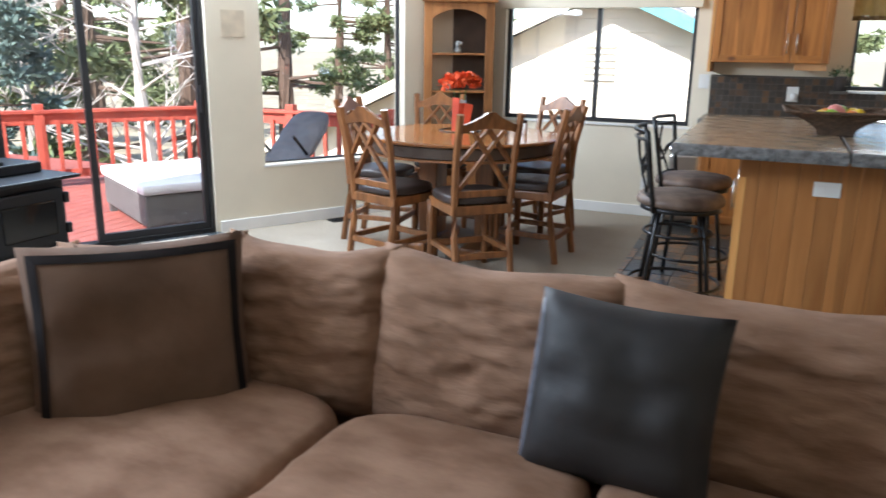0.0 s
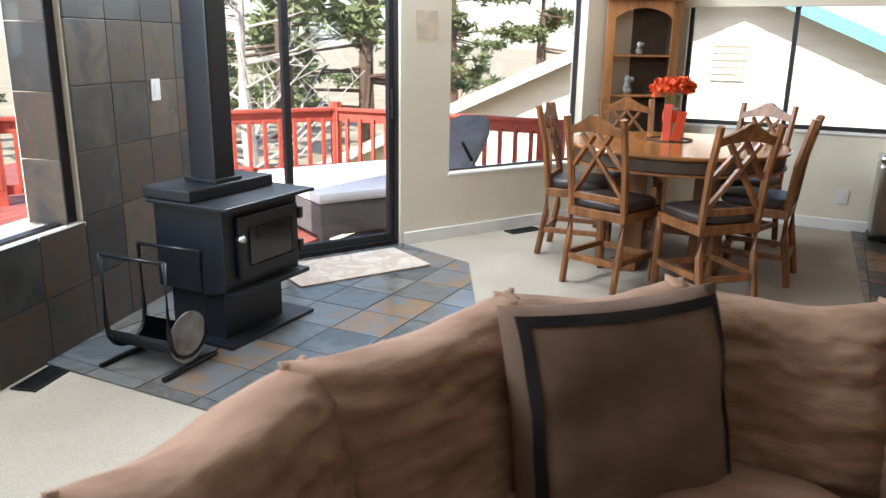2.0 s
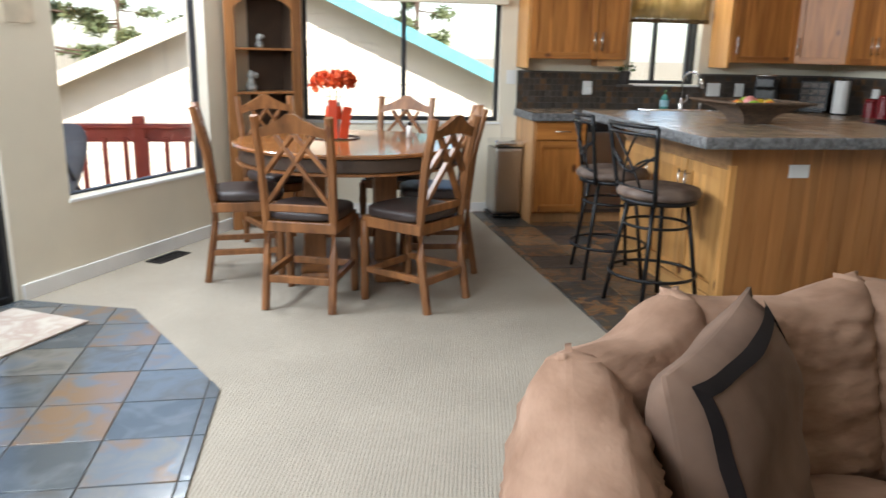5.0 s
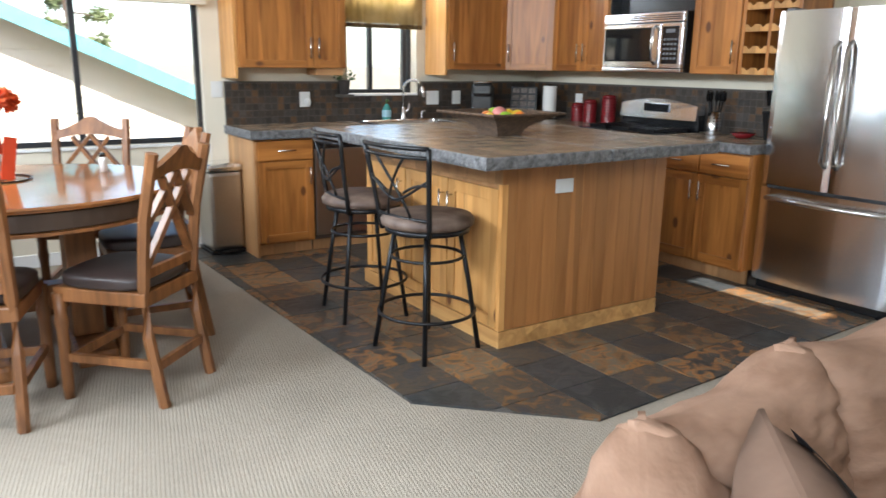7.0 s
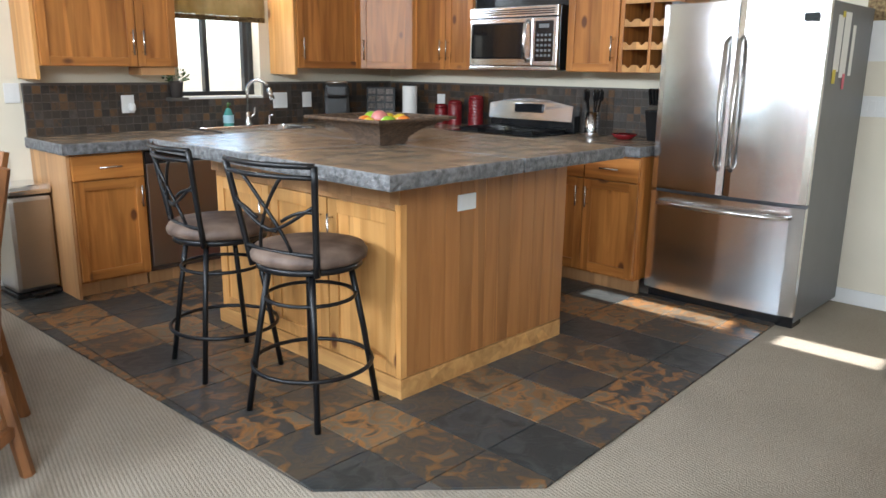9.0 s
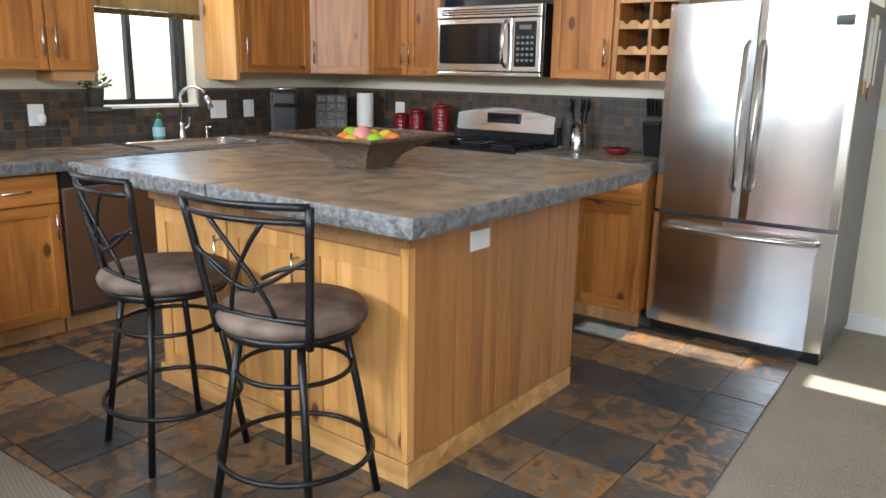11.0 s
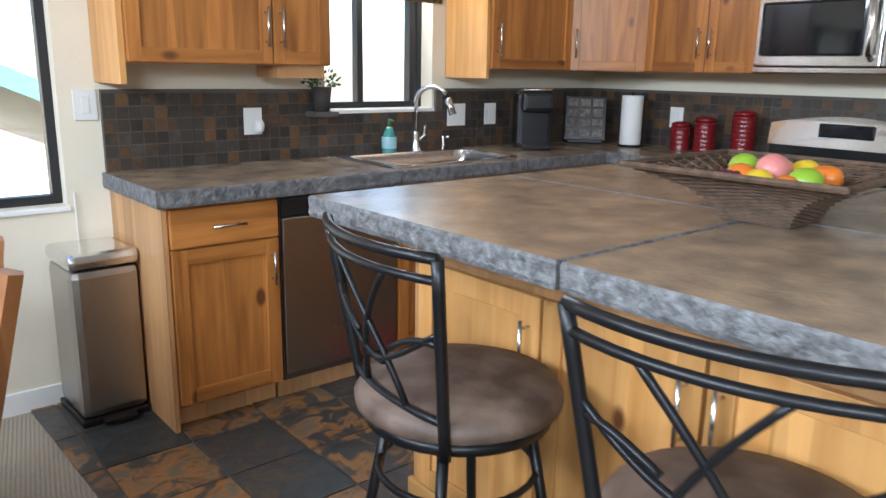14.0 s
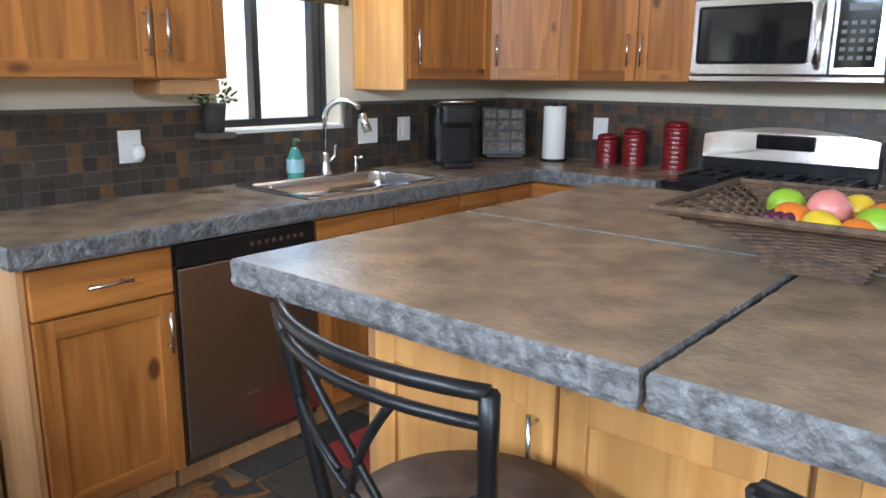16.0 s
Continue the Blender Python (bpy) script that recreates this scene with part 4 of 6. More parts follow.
# microwave
mw = thing("microwave", "stainless microwave mounted over the range", "microwave", pose(1.99, 5.81, 1.345, 0, 0, -90))
part("body", box(0, 0.03, 0.0, 0.77, 0.38, 0.42, 0.004), BLACKPL, mw)
part("door", box(0.004, 0.0, 0.03, 0.565, 0.03, 0.345, 0.006), STEEL, mw, "stainless door")
part("door_window", box(0.03, -0.003, 0.075, 0.49, 0.004, 0.315, 0.012), BLACKGL, mw)
part("control_panel", box(0.57, 0.0, 0.03, 0.766, 0.03, 0.345, 0.006), STEEL, mw)
kp = part("keypad", box(0.585, -0.003, 0.06, 0.735, 0.004, 0.32, 0.004), BLACKGL, mw, "black keypad")
part("display", box(0.62, -0.0045, 0.275, 0.70, -0.0025, 0.30), GREYSIDE, kp)
for r in range(5):
    for q in range(4):
        part("button", box(0.603 + q * 0.032, -0.0045, 0.09 + r * 0.033, 0.622 + q * 0.032, -0.0025, 0.105 + r * 0.033), GREYSIDE, kp)
part("top_vent", box(0.004, 0.0, 0.35, 0.766, 0.03, 0.418, 0.004), STEEL, mw)
for i in range(3):
    part("slot", box(0.03, -0.002, 0.365 + i * 0.014, 0.74, 0.002, 0.373 + i * 0.014), BLACKPL, mw)
part("bottom_trim", box(0.0, -0.002, 0.0, 0.77, 0.03, 0.027, 0.006), STEEL, mw)
part("handle", tube([(0.525, 0.0, 0.06), (0.525, -0.035, 0.085), (0.525, -0.042, 0.19), (0.525, -0.035, 0.30), (0.525, 0.0, 0.325)], 0.012), CHROME, mw, "curved steel handle", True)
part("badge", lathe([(0.012, 0), (0.012, 0.002)], 16), CHROME, mw, loc=pose(0.04, -0.001, 0.055, 90))

# range
rg = thing("kitchen_range", "black and stainless gas range", "stove", pose(1.79, 5.815, 0, 0, 0, -90))
part("body", box(0, 0.03, 0.08, 0.755, 0.54, 0.905, 0.004), BLACKPL, rg)
part("oven_door", box(0.005, 0.0, 0.22, 0.75, 0.03, 0.78, 0.008), STEEL, rg)
part("door_glass", box(0.12, -0.003, 0.34, 0.64, 0.002, 0.64, 0.004), BLACKGL, rg)
part("handle", tube([(0.05, 0, 0.73), (0.06, -0.04, 0.73), (0.70, -0.04, 0.73), (0.71, 0, 0.73)], 0.012), CHROME, rg, smooth=True)
part("cooktop", box(0, 0.0, 0.905, 0.755, 0.50, 0.925, 0.004), BLACKGL, rg, "black cooktop")
bg = part("backguard", box(0.0, 0.47, 0.925, 0.755, 0.54, 1.04, 0.006), BLACKPL, rg)
arcp = [(0.005 + 0.745 * i / 16, 1.105 + 0.045 * math.sin(math.pi * i / 16)) for i in range(17)]
bm = bmesh.new()
fr = [bm.verts.new((x, 0.455, z)) for x, z in arcp] + [bm.verts.new((0.75, 0.44, 1.0)), bm.verts.new((0.005, 0.44, 1.0))]
f = bm.faces.new(fr)
ex = bmesh.ops.extrude_face_region(bm, geom=[f])
bmesh.ops.translate(bm, verts=[v for v in ex["geom"] if isinstance(v, bmesh.types.BMVert)], vec=(0, 0.085, 0))
bmesh.ops.recalc_face_normals(bm, faces=bm.faces)
part("control_panel", bm, STEEL, rg, "arched stainless control panel")
part("display", box(0.25, 0.437, 1.05, 0.50, 0.45, 1.115, 0.006), BLACKGL, rg)
for i in range(4):
    part("knob", lathe([(0.018, 0), (0.016, 0.025)], 14), BLACKPL, rg, loc=pose(0.12 + i * 0.17, 0.0, 0.85, 90), smooth=True)
for gx in (0.06, 0.30, 0.54):
    part("grate", join(*[box(gx + a, 0.05, 0.935, gx + a + 0.012, 0.43, 0.95) for a in (0, 0.08, 0.16)], *[box(gx, b, 0.926, gx + 0.172, b + 0.012, 0.948) for b in (0.06, 0.24, 0.41)]), IRON, rg)

# refrigerator
fr_ = thing("refrigerator", "stainless french-door refrigerator with bottom freezer", "refrigerator", pose(1.86, 4.24, 0, 0, 0, -90))
part("case", box(0.006, 0.075, 0.03, 0.874, 0.78, 1.705, 0.004), GREYSIDE, fr_, "grey painted case")
part("kick_grille", box(0.01, 0.07, 0.0, 0.87, 0.20, 0.06), BLACKPL, fr_)


def bowed(x0, x1, z0, z1, depth=0.065, bow=0.02, full=(0.0, 0.88)):
    bm = bmesh.new()
    n = 12
    lo, hi = [], []
    for i in range(n + 1):
        x = x0 + (x1 - x0) * i / n
        u = (x - full[0]) / (full[1] - full[0]) * 2 - 1
        e = min(i, n - i) / n
        y = bow * u * u + (0.008 if e == 0 else 0)
        lo.append((x, y))
    pts = lo + [(x1, depth), (x0, depth)]
    return prism(pts, z0, z1)


for a, b in ((0.0, 0.437), (0.443, 0.88)):
    part("door", bowed(a, b, 0.685, 1.715), STEEL, fr_, "bowed stainless door")
part("freezer_drawer", bowed(0.0, 0.88, 0.075, 0.665), STEEL, fr_, "bowed stainless freezer drawer")
for x in (0.405, 0.475):
    part("handle", tube([(x, 0.0, 0.83), (x, -0.045, 0.86), (x, -0.06, 1.18), (x, -0.045, 1.50), (x, 0.0, 1.53)], 0.014, 10), CHROME, fr_, "long curved steel handle", True)
part("handle", tube([(0.07, 0.01, 0.61), (0.08, -0.045, 0.61), (0.44, -0.06, 0.605), (0.80, -0.045, 0.61), (0.81, 0.01, 0.61)], 0.014, 10), CHROME, fr_, "long curved steel handle", True)
for x in (0.04, 0.8):
    part("hinge_cap", box(x, 0.02, 1.706, x + 0.05, 0.14, 1.73, 0.006), GREYSIDE, fr_)
part("badge", box(0.765, 0.008, 1.60, 0.84, 0.016, 1.645, 0.002), BLACKGL, fr_, "small dark badge")
for i, (y, z0, z1, w, mt) in enumerate(((0.22, 1.36, 1.64, 0.09, PAPER), (0.33, 1.33, 1.66, 0.10, PAPER), (0.45, 1.34, 1.60, 0.05, PAPER), (0.20, 1.30, 1.37, 0.05, YELLOW), (0.36, 1.27, 1.35, 0.04, PINK), (0.25, 1.63, 1.66, 0.04, YELLOW))):
    solo("paper_note", box(-w / 2, -0.0012, z0, w / 2, 0.0, z1), mt, "paper note held on the refrigerator side", "note", pose(1.86 + y, 4.24 - 0.874 - 0.0015 - 0.0006 * i, 0), group="refrigerator notes")

# dining table and stools, chairs
# ---- dining ----
def chair_at(m):
    """Rustic lattice-back dining chair; local +y is the way it faces."""
    c = thing("dining_chair", "rustic wooden dining chair with lattice back and dark leather seat", "chair", m, "chairs round the table")
    for sx in (-1, 1):
        part("rear_leg", join(tube([(sx * 0.185, -0.24, 0), (sx * 0.185, -0.19, 0.30), (sx * 0.185, -0.185, 0.50), (sx * 0.19, -0.215, 0.78), (sx * 0.195, -0.275, 1.04)], 0.024, 6)), CHAIRWOOD, c)
        part("front_leg", move(lathe([(0.021, 0), (0.024, 0.06), (0.024, 0.30), (0.030, 0.34), (0.024, 0.37), (0.028, 0.46)], 10), pose(sx * 0.195, 0.195, 0)), CHAIRWOOD, c, smooth=True)
        part("side_stretcher", box(sx * 0.19 - 0.014, -0.20, 0.165, sx * 0.19 + 0.014, 0.185, 0.20, 0.004), CHAIRWOOD, c)
    part("stretcher", box(-0.18, 0.18, 0.15, 0.18, 0.205, 0.19, 0.004), CHAIRWOOD, c)
    part("stretcher", box(-0.165, -0.225, 0.15, 0.165, -0.20, 0.19, 0.004), CHAIRWOOD, c)
    part("seat_frame", box(-0.205, -0.20, 0.425, 0.205, 0.215, 0.485, 0.008), CHAIRWOOD, c)
    part("seat", move(cushion(0.43, 0.43, 0.07, 5, 0.003, 1.0, 8), pose(0, 0.012, 0.515)), SEATDK, c, "dark leather padded seat", True)
    n = 14
    def yb(z):
        return -0.185 - max(0.0, z - 0.5) ** 2 * 0.30
    crest = bmesh.new()
    lo, hi = [], []
    for i in range(n + 1):
        u = i / n * 2 - 1
        x = 0.185 * u
        z_hi = 1.01 + 0.035 * math.cos(u * math.pi) * 0.9 + (0.012 if abs(u) < 0.2 else 0)
        lo.append((x, 0.925 + 0.03 * (1 - u * u)))
        hi.append((x, z_hi))
    fr = [crest.verts.new((x, yb(z) + 0.012, z)) for x, z in lo] + [crest.verts.new((x, yb(z) + 0.012, z)) for x, z in hi[::-1]]
    f = crest.faces.new(fr)
    ex = bmesh.ops.extrude_face_region(crest, geom=[f])
    bmesh.ops.translate(crest, verts=[v for v in ex["geom"] if isinstance(v, bmesh.types.BMVert)], vec=(0, -0.03, 0))
    bmesh.ops.recalc_face_normals(crest, faces=crest.faces)
    part("crest_rail", crest, CHAIRWOOD, c)
    part("lower_rail", box(-0.175, yb(0.56) - 0.012, 0.535, 0.175, yb(0.56) + 0.012, 0.575, 0.004), CHAIRWOOD, c)
    for a, b in (((-0.165, 0.58), (0.10, 0.94)), ((0.165, 0.58), (-0.10, 0.94)), ((-0.17, 0.74), (0.0, 0.95)), ((0.17, 0.74), (0.0, 0.95))):
        p, q = Vector((a[0], yb(a[1]), a[1])), Vector((b[0], yb(b[1]), b[1]))
        d = q - p
        bar = box(-0.017, -0.011, 0, 0.017, 0.011, d.length, 0.003)
        part("slat", move(bar, Matrix.Translation(p) @ d.to_track_quat("Z", "Y").to_matrix().to_4x4()), CHAIRWOOD, c)
    return c


def face(x, y, tx, ty):
    return pose(x, y, 0, 0, 0, math.degrees(math.atan2(ty - y, tx - x)) - 90)


TX, TY, TZ = -2.12, 5.33, 0.825
ch = chair_at(face(-2.36, 4.74, -2.18, 5.3))
for x, y, tx, ty in ((-1.79, 4.70, -2.36, 5.27), (-2.76, 5.32, -2.0, 5.40), (-1.57, 5.35, -2.4, 5.40), (-2.57, 5.97, -2.30, 5.4), (-1.75, 6.04, -2.0, 5.4)):
    copy_thing(ch, face(x, y, tx, ty))

tb = thing("dining_table", "round wooden pedestal dining table with glossy top", "table", pose(TX, TY, 0))
part("tabletop", lathe([(0.66, TZ - 0.03), (0.70, TZ - 0.022), (0.705, TZ - 0.008), (0.695, TZ)], 64), TABLEWOOD, tb, "glossy round top", False)
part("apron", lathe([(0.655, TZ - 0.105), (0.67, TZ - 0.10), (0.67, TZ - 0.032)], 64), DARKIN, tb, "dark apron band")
part("apron_bead", lathe([(0.66, TZ - 0.125), (0.685, TZ - 0.12), (0.685, TZ - 0.107), (0.66, TZ - 0.106)], 64), CHAIRWOOD, tb)
for sx in (-1, 1):
    part("pedestal_post", move(box(-0.07, -0.10, 0.08, 0.07, 0.10, TZ - 0.12, 0.012), pose(sx * 0.22, 0, 0)), CHAIRWOOD, tb)
    part("foot", move(box(-0.09, -0.34, 0, 0.09, 0.34, 0.075, 0.02), pose(sx * 0.22, 0, 0)), CHAIRWOOD, tb)
part("stretcher", box(-0.15, -0.05, 0.22, 0.15, 0.05, 0.34, 0.008), CHAIRWOOD, tb)
mt = solo("table_mat", ring(0, 0, 0.004, 0.15, 0.004, 32), IRON, "thin dark ring trivet on the table", "trivet", pose(-2.20, 5.49, TZ))
vz = thing("flower_vase", "glass vase of orange flowers tied with ribbon", "vase", pose(-2.21, 5.50, TZ + 0.001))
part("vase", lathe([(0.045, 0), (0.05, 0.005), (0.042, 0.08), (0.035, 0.16), (0.045, 0.22), (0.04, 0.22), (0.03, 0.16), (0.036, 0.08), (0.04, 0.012)], 20), mat("vase_glass", (0.6, 0.58, 0.56), 0.1, var=0.05), vz, "pale glass vase", True)
part("ribbon", join(box(-0.035, -0.056, 0.0, 0.02, -0.048, 0.24, 0.002), move(box(-0.03, -0.006, 0, 0.03, 0.004, 0.20, 0.002), pose(0.055, -0.045, 0.0, 0, 10, 20)), lathe([(0.05, 0.12), (0.056, 0.15), (0.05, 0.2)], 16)), RIBBON, vz, "orange satin ribbon")
rng = random.Random(9)
for k in range(15):
    a, el = k * 2.4, rng.uniform(0.2, 1.3)
    c = Vector((math.cos(a) * 0.12 * math.cos(el), math.sin(a) * 0.12 * math.cos(el), 0.315 + 0.085 * math.sin(el)))
    verts, faces = [], []
    for j in range(34):
        d = Vector((rng.gauss(0, 1), rng.gauss(0, 1), rng.gauss(0.3, 1))).normalized()
        s = d.cross(Vector((rng.gauss(0, 1), rng.gauss(0, 1), rng.gauss(0, 1)))).normalized() * 0.013
        i0 = len(verts)
        verts += [d * 0.008, d * 0.038 + s, d * 0.056, d * 0.038 - s]
        faces.append((i0, i0 + 1, i0 + 2, i0 + 3))
    me = bpy.data.meshes.new("bloom")
    me.from_pydata([tuple(v) for v in verts], [], faces)
    me.materials.append(ORANGE)
    piece("bloom", me, vz, Matrix.Translation(c))
part("stems", join(*[tube([(0.01 * math.cos(i), 0.01 * math.sin(i), 0.02), (0.05 * math.cos(i), 0.05 * math.sin(i), 0.30)], 0.003, 5) for i in range(7)]), LEAF, vz)
salt = thing("salt_shaker", "small white shaker on the dining table", "shaker", pose(-1.72, 5.55, TZ + 0.001))
part("body", lathe([(0.018, 0), (0.02, 0.06), (0.015, 0.075)], 14), PAPER, salt, smooth=True)
part("cap", lathe([(0.016, 0.0755), (0.014, 0.095)], 14), BLACKPL, salt, smooth=True)

# corner hutch
HF = wall_frame((-2.71, 6.615), 60)
hu = thing("corner_hutch", "tall pine corner hutch with arched open shelves", "cabinet", HF)
H0, H1, A0, A1, AZ = -0.29, 0.33, -0.215, 0.255, 1.66
part("stile", box(H0, 0, 0, A0, 0.025, 2.2, 0.004), HUTCHWOOD, hu)
part("stile", box(A1, 0, 0, H1, 0.025, 2.2, 0.004), HUTCHWOOD, hu)
bm = bmesh.new()
n = 16
ap = [(A0 + (A1 - A0) * i / n, AZ + 0.085 * math.sin(math.pi * i / n) ** 0.7) for i in range(n + 1)]
fr = [bm.verts.new((x, 0.002, z)) for x, z in ap] + [bm.verts.new((A1, 0.002, 1.80)), bm.verts.new((A0, 0.002, 1.80))]
f = bm.faces.new(fr)
ex = bmesh.ops.extrude_face_region(bm, geom=[f])
bmesh.ops.translate(bm, verts=[v for v in ex["geom"] if isinstance(v, bmesh.types.BMVert)], vec=(0, 0.02, 0))
bmesh.ops.recalc_face_normals(bm, faces=bm.faces)
part("arch", bm, HUTCHWOOD, hu)
part("cornice", box(H0 - 0.02, -0.03, 1.80, H1 + 0.02, 0.025, 1.88, 0.01), HUTCHWOOD, hu)
part("back_panel", box(A0 - 0.05, 0.23, 0.4, A1 + 0.05, 0.24, 1.9), DARKIN, hu, "dark stained back")
part("back_panel", box(A0 - 0.045, 0.026, 0.4, A0 - 0.035, 0.229, 1.9), DARKIN, hu)
part("back_panel", box(A1 + 0.03, 0.026, 0.4, A1 + 0.04, 0.229, 1.9), DARKIN, hu)
for z in (0.72, 1.05, 1.375):
    part("shelf", box(A0 - 0.03, 0.004, z - 0.018, A1 + 0.025, 0.228, z, 0.003), HUTCHWOOD, hu)
part("door", box(A0 + 0.003, 0.0, 0.08, A1 - 0.003, 0.02, 0.70, 0.005), HUTCHWOOD, hu)
part("top_board", box(A0 - 0.03, 0.026, 1.885, A1 + 0.03, 0.228, 1.90), HUTCHWOOD, hu)
fig = mat("pale_figurine", (0.45, 0.44, 0.40), 0.5, second=(0.08, 0.08, 0.08), scale=25)
for x, z, s in ((0.02, 1.376, 0.8), (-0.06, 1.051, 1.2)):
    solo("ornament", join(lathe([(0.03 * s, 0), (0.038 * s, 0.03 * s), (0.02 * s, 0.075 * s), (0.03 * s, 0.10 * s), (0.01 * s, 0.13 * s)], 14), move(cushion(0.05 * s, 0.04 * s, 0.04 * s, 2.5, 0, 0, 4), pose(0.025 * s, 0, 0.1 * s))), fig, "small black and white ornament on a hutch shelf", "ornament", HF @ pose(x, 0.09, z), True, "hutch ornaments")

# ---- stools ----
def stool_at(m, label):
    s = thing("bar_stool", label, "stool", m, "bar stools at the island")
    ft = []
    for a in (45, 135, 225, 315):
        c, q = math.cos(radians(a)), math.sin(radians(a))
        part("leg", tube([(c * 0.258, q * 0.258, 0), (c * 0.20, q * 0.20, 0.36), (c * 0.155, q * 0.155, 0.60)], 0.0125, 8), IRON, s, smooth=True)
    part("foot_ring", ring(0, 0, 0.20, 0.238, 0.009), IRON, s, smooth=True)
    part("upper_ring", ring(0, 0, 0.475, 0.175, 0.008), IRON, s, smooth=True)
    part("seat_pan", lathe([(0.17, 0.595), (0.205, 0.60), (0.205, 0.622), (0.18, 0.625)], 32), IRON, s, smooth=True)
    part("seat", lathe([(0.20, 0.622), (0.224, 0.635), (0.227, 0.655), (0.212, 0.678), (0.15, 0.69), (0.0, 0.693)], 36), SEATBR, s, "round brown suede seat", True)
    def bp(u, v):
        """u from -1 to 1 across the back, v from 0 to 1 up it."""
        x = u * (0.165 + 0.055 * v)
        y = -0.178 - 0.06 * v - 0.0 + 0.055 * (u * u - 1) * (0.4 + 0.6 * v)
        return (x, y + 0.035, 0.60 + 0.415 * v)
    for u in (-1, 1):
        part("back_post", tube([bp(u, i / 6) for i in range(7)], 0.0125, 8), IRON, s, smooth=True)
    for v, r in ((1.0, 0.011), (0.90, 0.009), (0.20, 0.009)):
        part("back_rail", tube([bp(-1 + i / 5, v) for i in range(11)], r, 8), IRON, s, smooth=True)
    for sg in (-1, 1):
        part("scroll", tube([bp(sg * (1.0 - 1.15 * i / 10), 0.66 - 0.26 * math.sin(i / 10 * math.pi / 2) if i < 11 else 0) for i in range(11)], 0.007, 6), IRON, s, smooth=True)
        part("scroll", tube([bp(sg * (0.05 + 0.38 * (1 - math.cos(i / 10 * math.pi / 2)) + 0.0), 0.22 + 0.68 * i / 10) if False else bp(sg * (-0.45 + 0.9 * i / 10), 0.20 + 0.70 * (i / 10) ** 0.8) for i in range(11)], 0.007, 6), IRON, s, smooth=True)
        part("scroll", tube([bp(sg * (0.32 + 0.68 * i / 8), 0.50 + 0.10 * math.sin(i / 8 * math.pi * 0.6)) for i in range(9)], 0.007, 6), IRON, s, smooth=True)
    return s


st = stool_at(pose(-0.49, 5.07, 0.008, 0, 0, -97), "black wrought-iron bar stool with round brown seat")
copy_thing(st, pose(-0.485, 4.41, 0.008, 0, 0, -79))

# ---- sofa ----
sofa = thing("sectional_sofa", "tan microfibre sectional sofa with loose back cushions", "sofa", pose(0, 0, 0))
ridge = [(-2.05, 0.74), (-2.05, 1.22), (-1.86, 1.79), (-1.52, 2.10), (-1.03, 2.18), (-0.36, 2.17), (0.36, 2.18), (1.08, 2.19)]
for i, (a, b) in enumerate(zip(ridge, ridge[1:])):
    a, b = Vector((*a, 0)), Vector((*b, 0))
    d = b - a
    rz = math.degrees(math.atan2(d.y, d.x))
    mid = (a + b) / 2
    m = pose(mid.x, mid.y, 0.60, 0, 0, rz)
    part("back_cushion", move(back_pillow(d.length + 0.07, 0.52, 0.235, i * 7.7), pose(0, -0.03, 0.0, -12, 0, 0)), SOFA, sofa, smooth=True, loc=m)
    part("back_frame", move(box(-d.length / 2 - 0.06, 0.03, -0.55, d.length / 2 + 0.06, 0.09, -0.08, 0.03), pose(0, 0, 0)), SOFA, sofa, loc=m)
for i, (x0, y0, x1, y1) in enumerate(((-1.0, 1.12, -0.34, 1.98), (-0.33, 1.12, 0.36, 1.98), (0.37, 1.12, 1.08, 1.98), (-1.98, 1.12, -1.01, 1.98), (-1.98, 0.74, -1.15, 1.11))):
    part("seat_cushion", move(cushion(x1 - x0, y1 - y0, 0.23, 10, 0.014, 30 + i * 5.1, 14), pose((x0 + x1) / 2, (y0 + y1) / 2, 0.375)), SOFA, sofa, smooth=True)
part("base", join(box(-2.03, 0.78, 0.05, -1.17, 1.95, 0.28, 0.02), box(-1.16, 1.15, 0.05, 1.08, 1.95, 0.28, 0.02)), SOFA, sofa)
part("arm", move(cushion(0.30, 1.05, 0.62, 4, 0.01, 3.0, 10), pose(1.25, 1.70, 0.34)), SOFA, sofa, smooth=True)
for x, y in ((-2.0, 0.83), (-1.22, 0.83), (1.02, 1.2), (-2.0, 1.85), (1.02, 1.9)):
    part("foot", box(x - 0.03, y - 0.03, 0, x + 0.03, y + 0.03, 0.05), DARKIN, sofa)

pil = thing("throw_pillow", "brown suede throw pillow with dark border", "pillow", pose(-1.56, 1.74, 0.62, -15, 0, 47))
part("cover", throw(0.57, 0.19, 2.0), PILLOW, pil, smooth=True)


def pillow_band(size, thick, seed, inner, outer):
    """Flat band sewn round the face of a pillow, following its bulge."""
    bm = bmesh.new()
    def at(x, z):
        t = ((1 - x ** 4) * (1 - z ** 4)) ** 0.5
        pull = 1 - 0.06 * (1 - (x * z) ** 2)
        s = noise.noise(Vector((x * 2 + seed, z * 3, seed))) * 0.02 * t
        return Vector((x * size / 2 * pull, -(thick / 2 * t + 0.004) + s - 0.0035, z * size / 2 * pull))
    n = 16
    for side in range(4):
        grid = []
        for i in range(n + 1):
            row = []
            for j in range(3):
                r = inner + (outer - inner) * j / 2
                u = (-1 + 2 * i / n) * r
                x, z = ((u, r), (r, -u), (-u, -r), (-r, u))[side]
                row.append(bm.verts.new(at(x, z)))
            grid.append(row)
        for i in range(n):
            for j in range(2):
                bm.faces.new((grid[i][j], grid[i + 1][j], grid[i + 1][j + 1], grid[i][j + 1]))
    bmesh.ops.recalc_face_normals(bm, faces=bm.faces)
    return bm


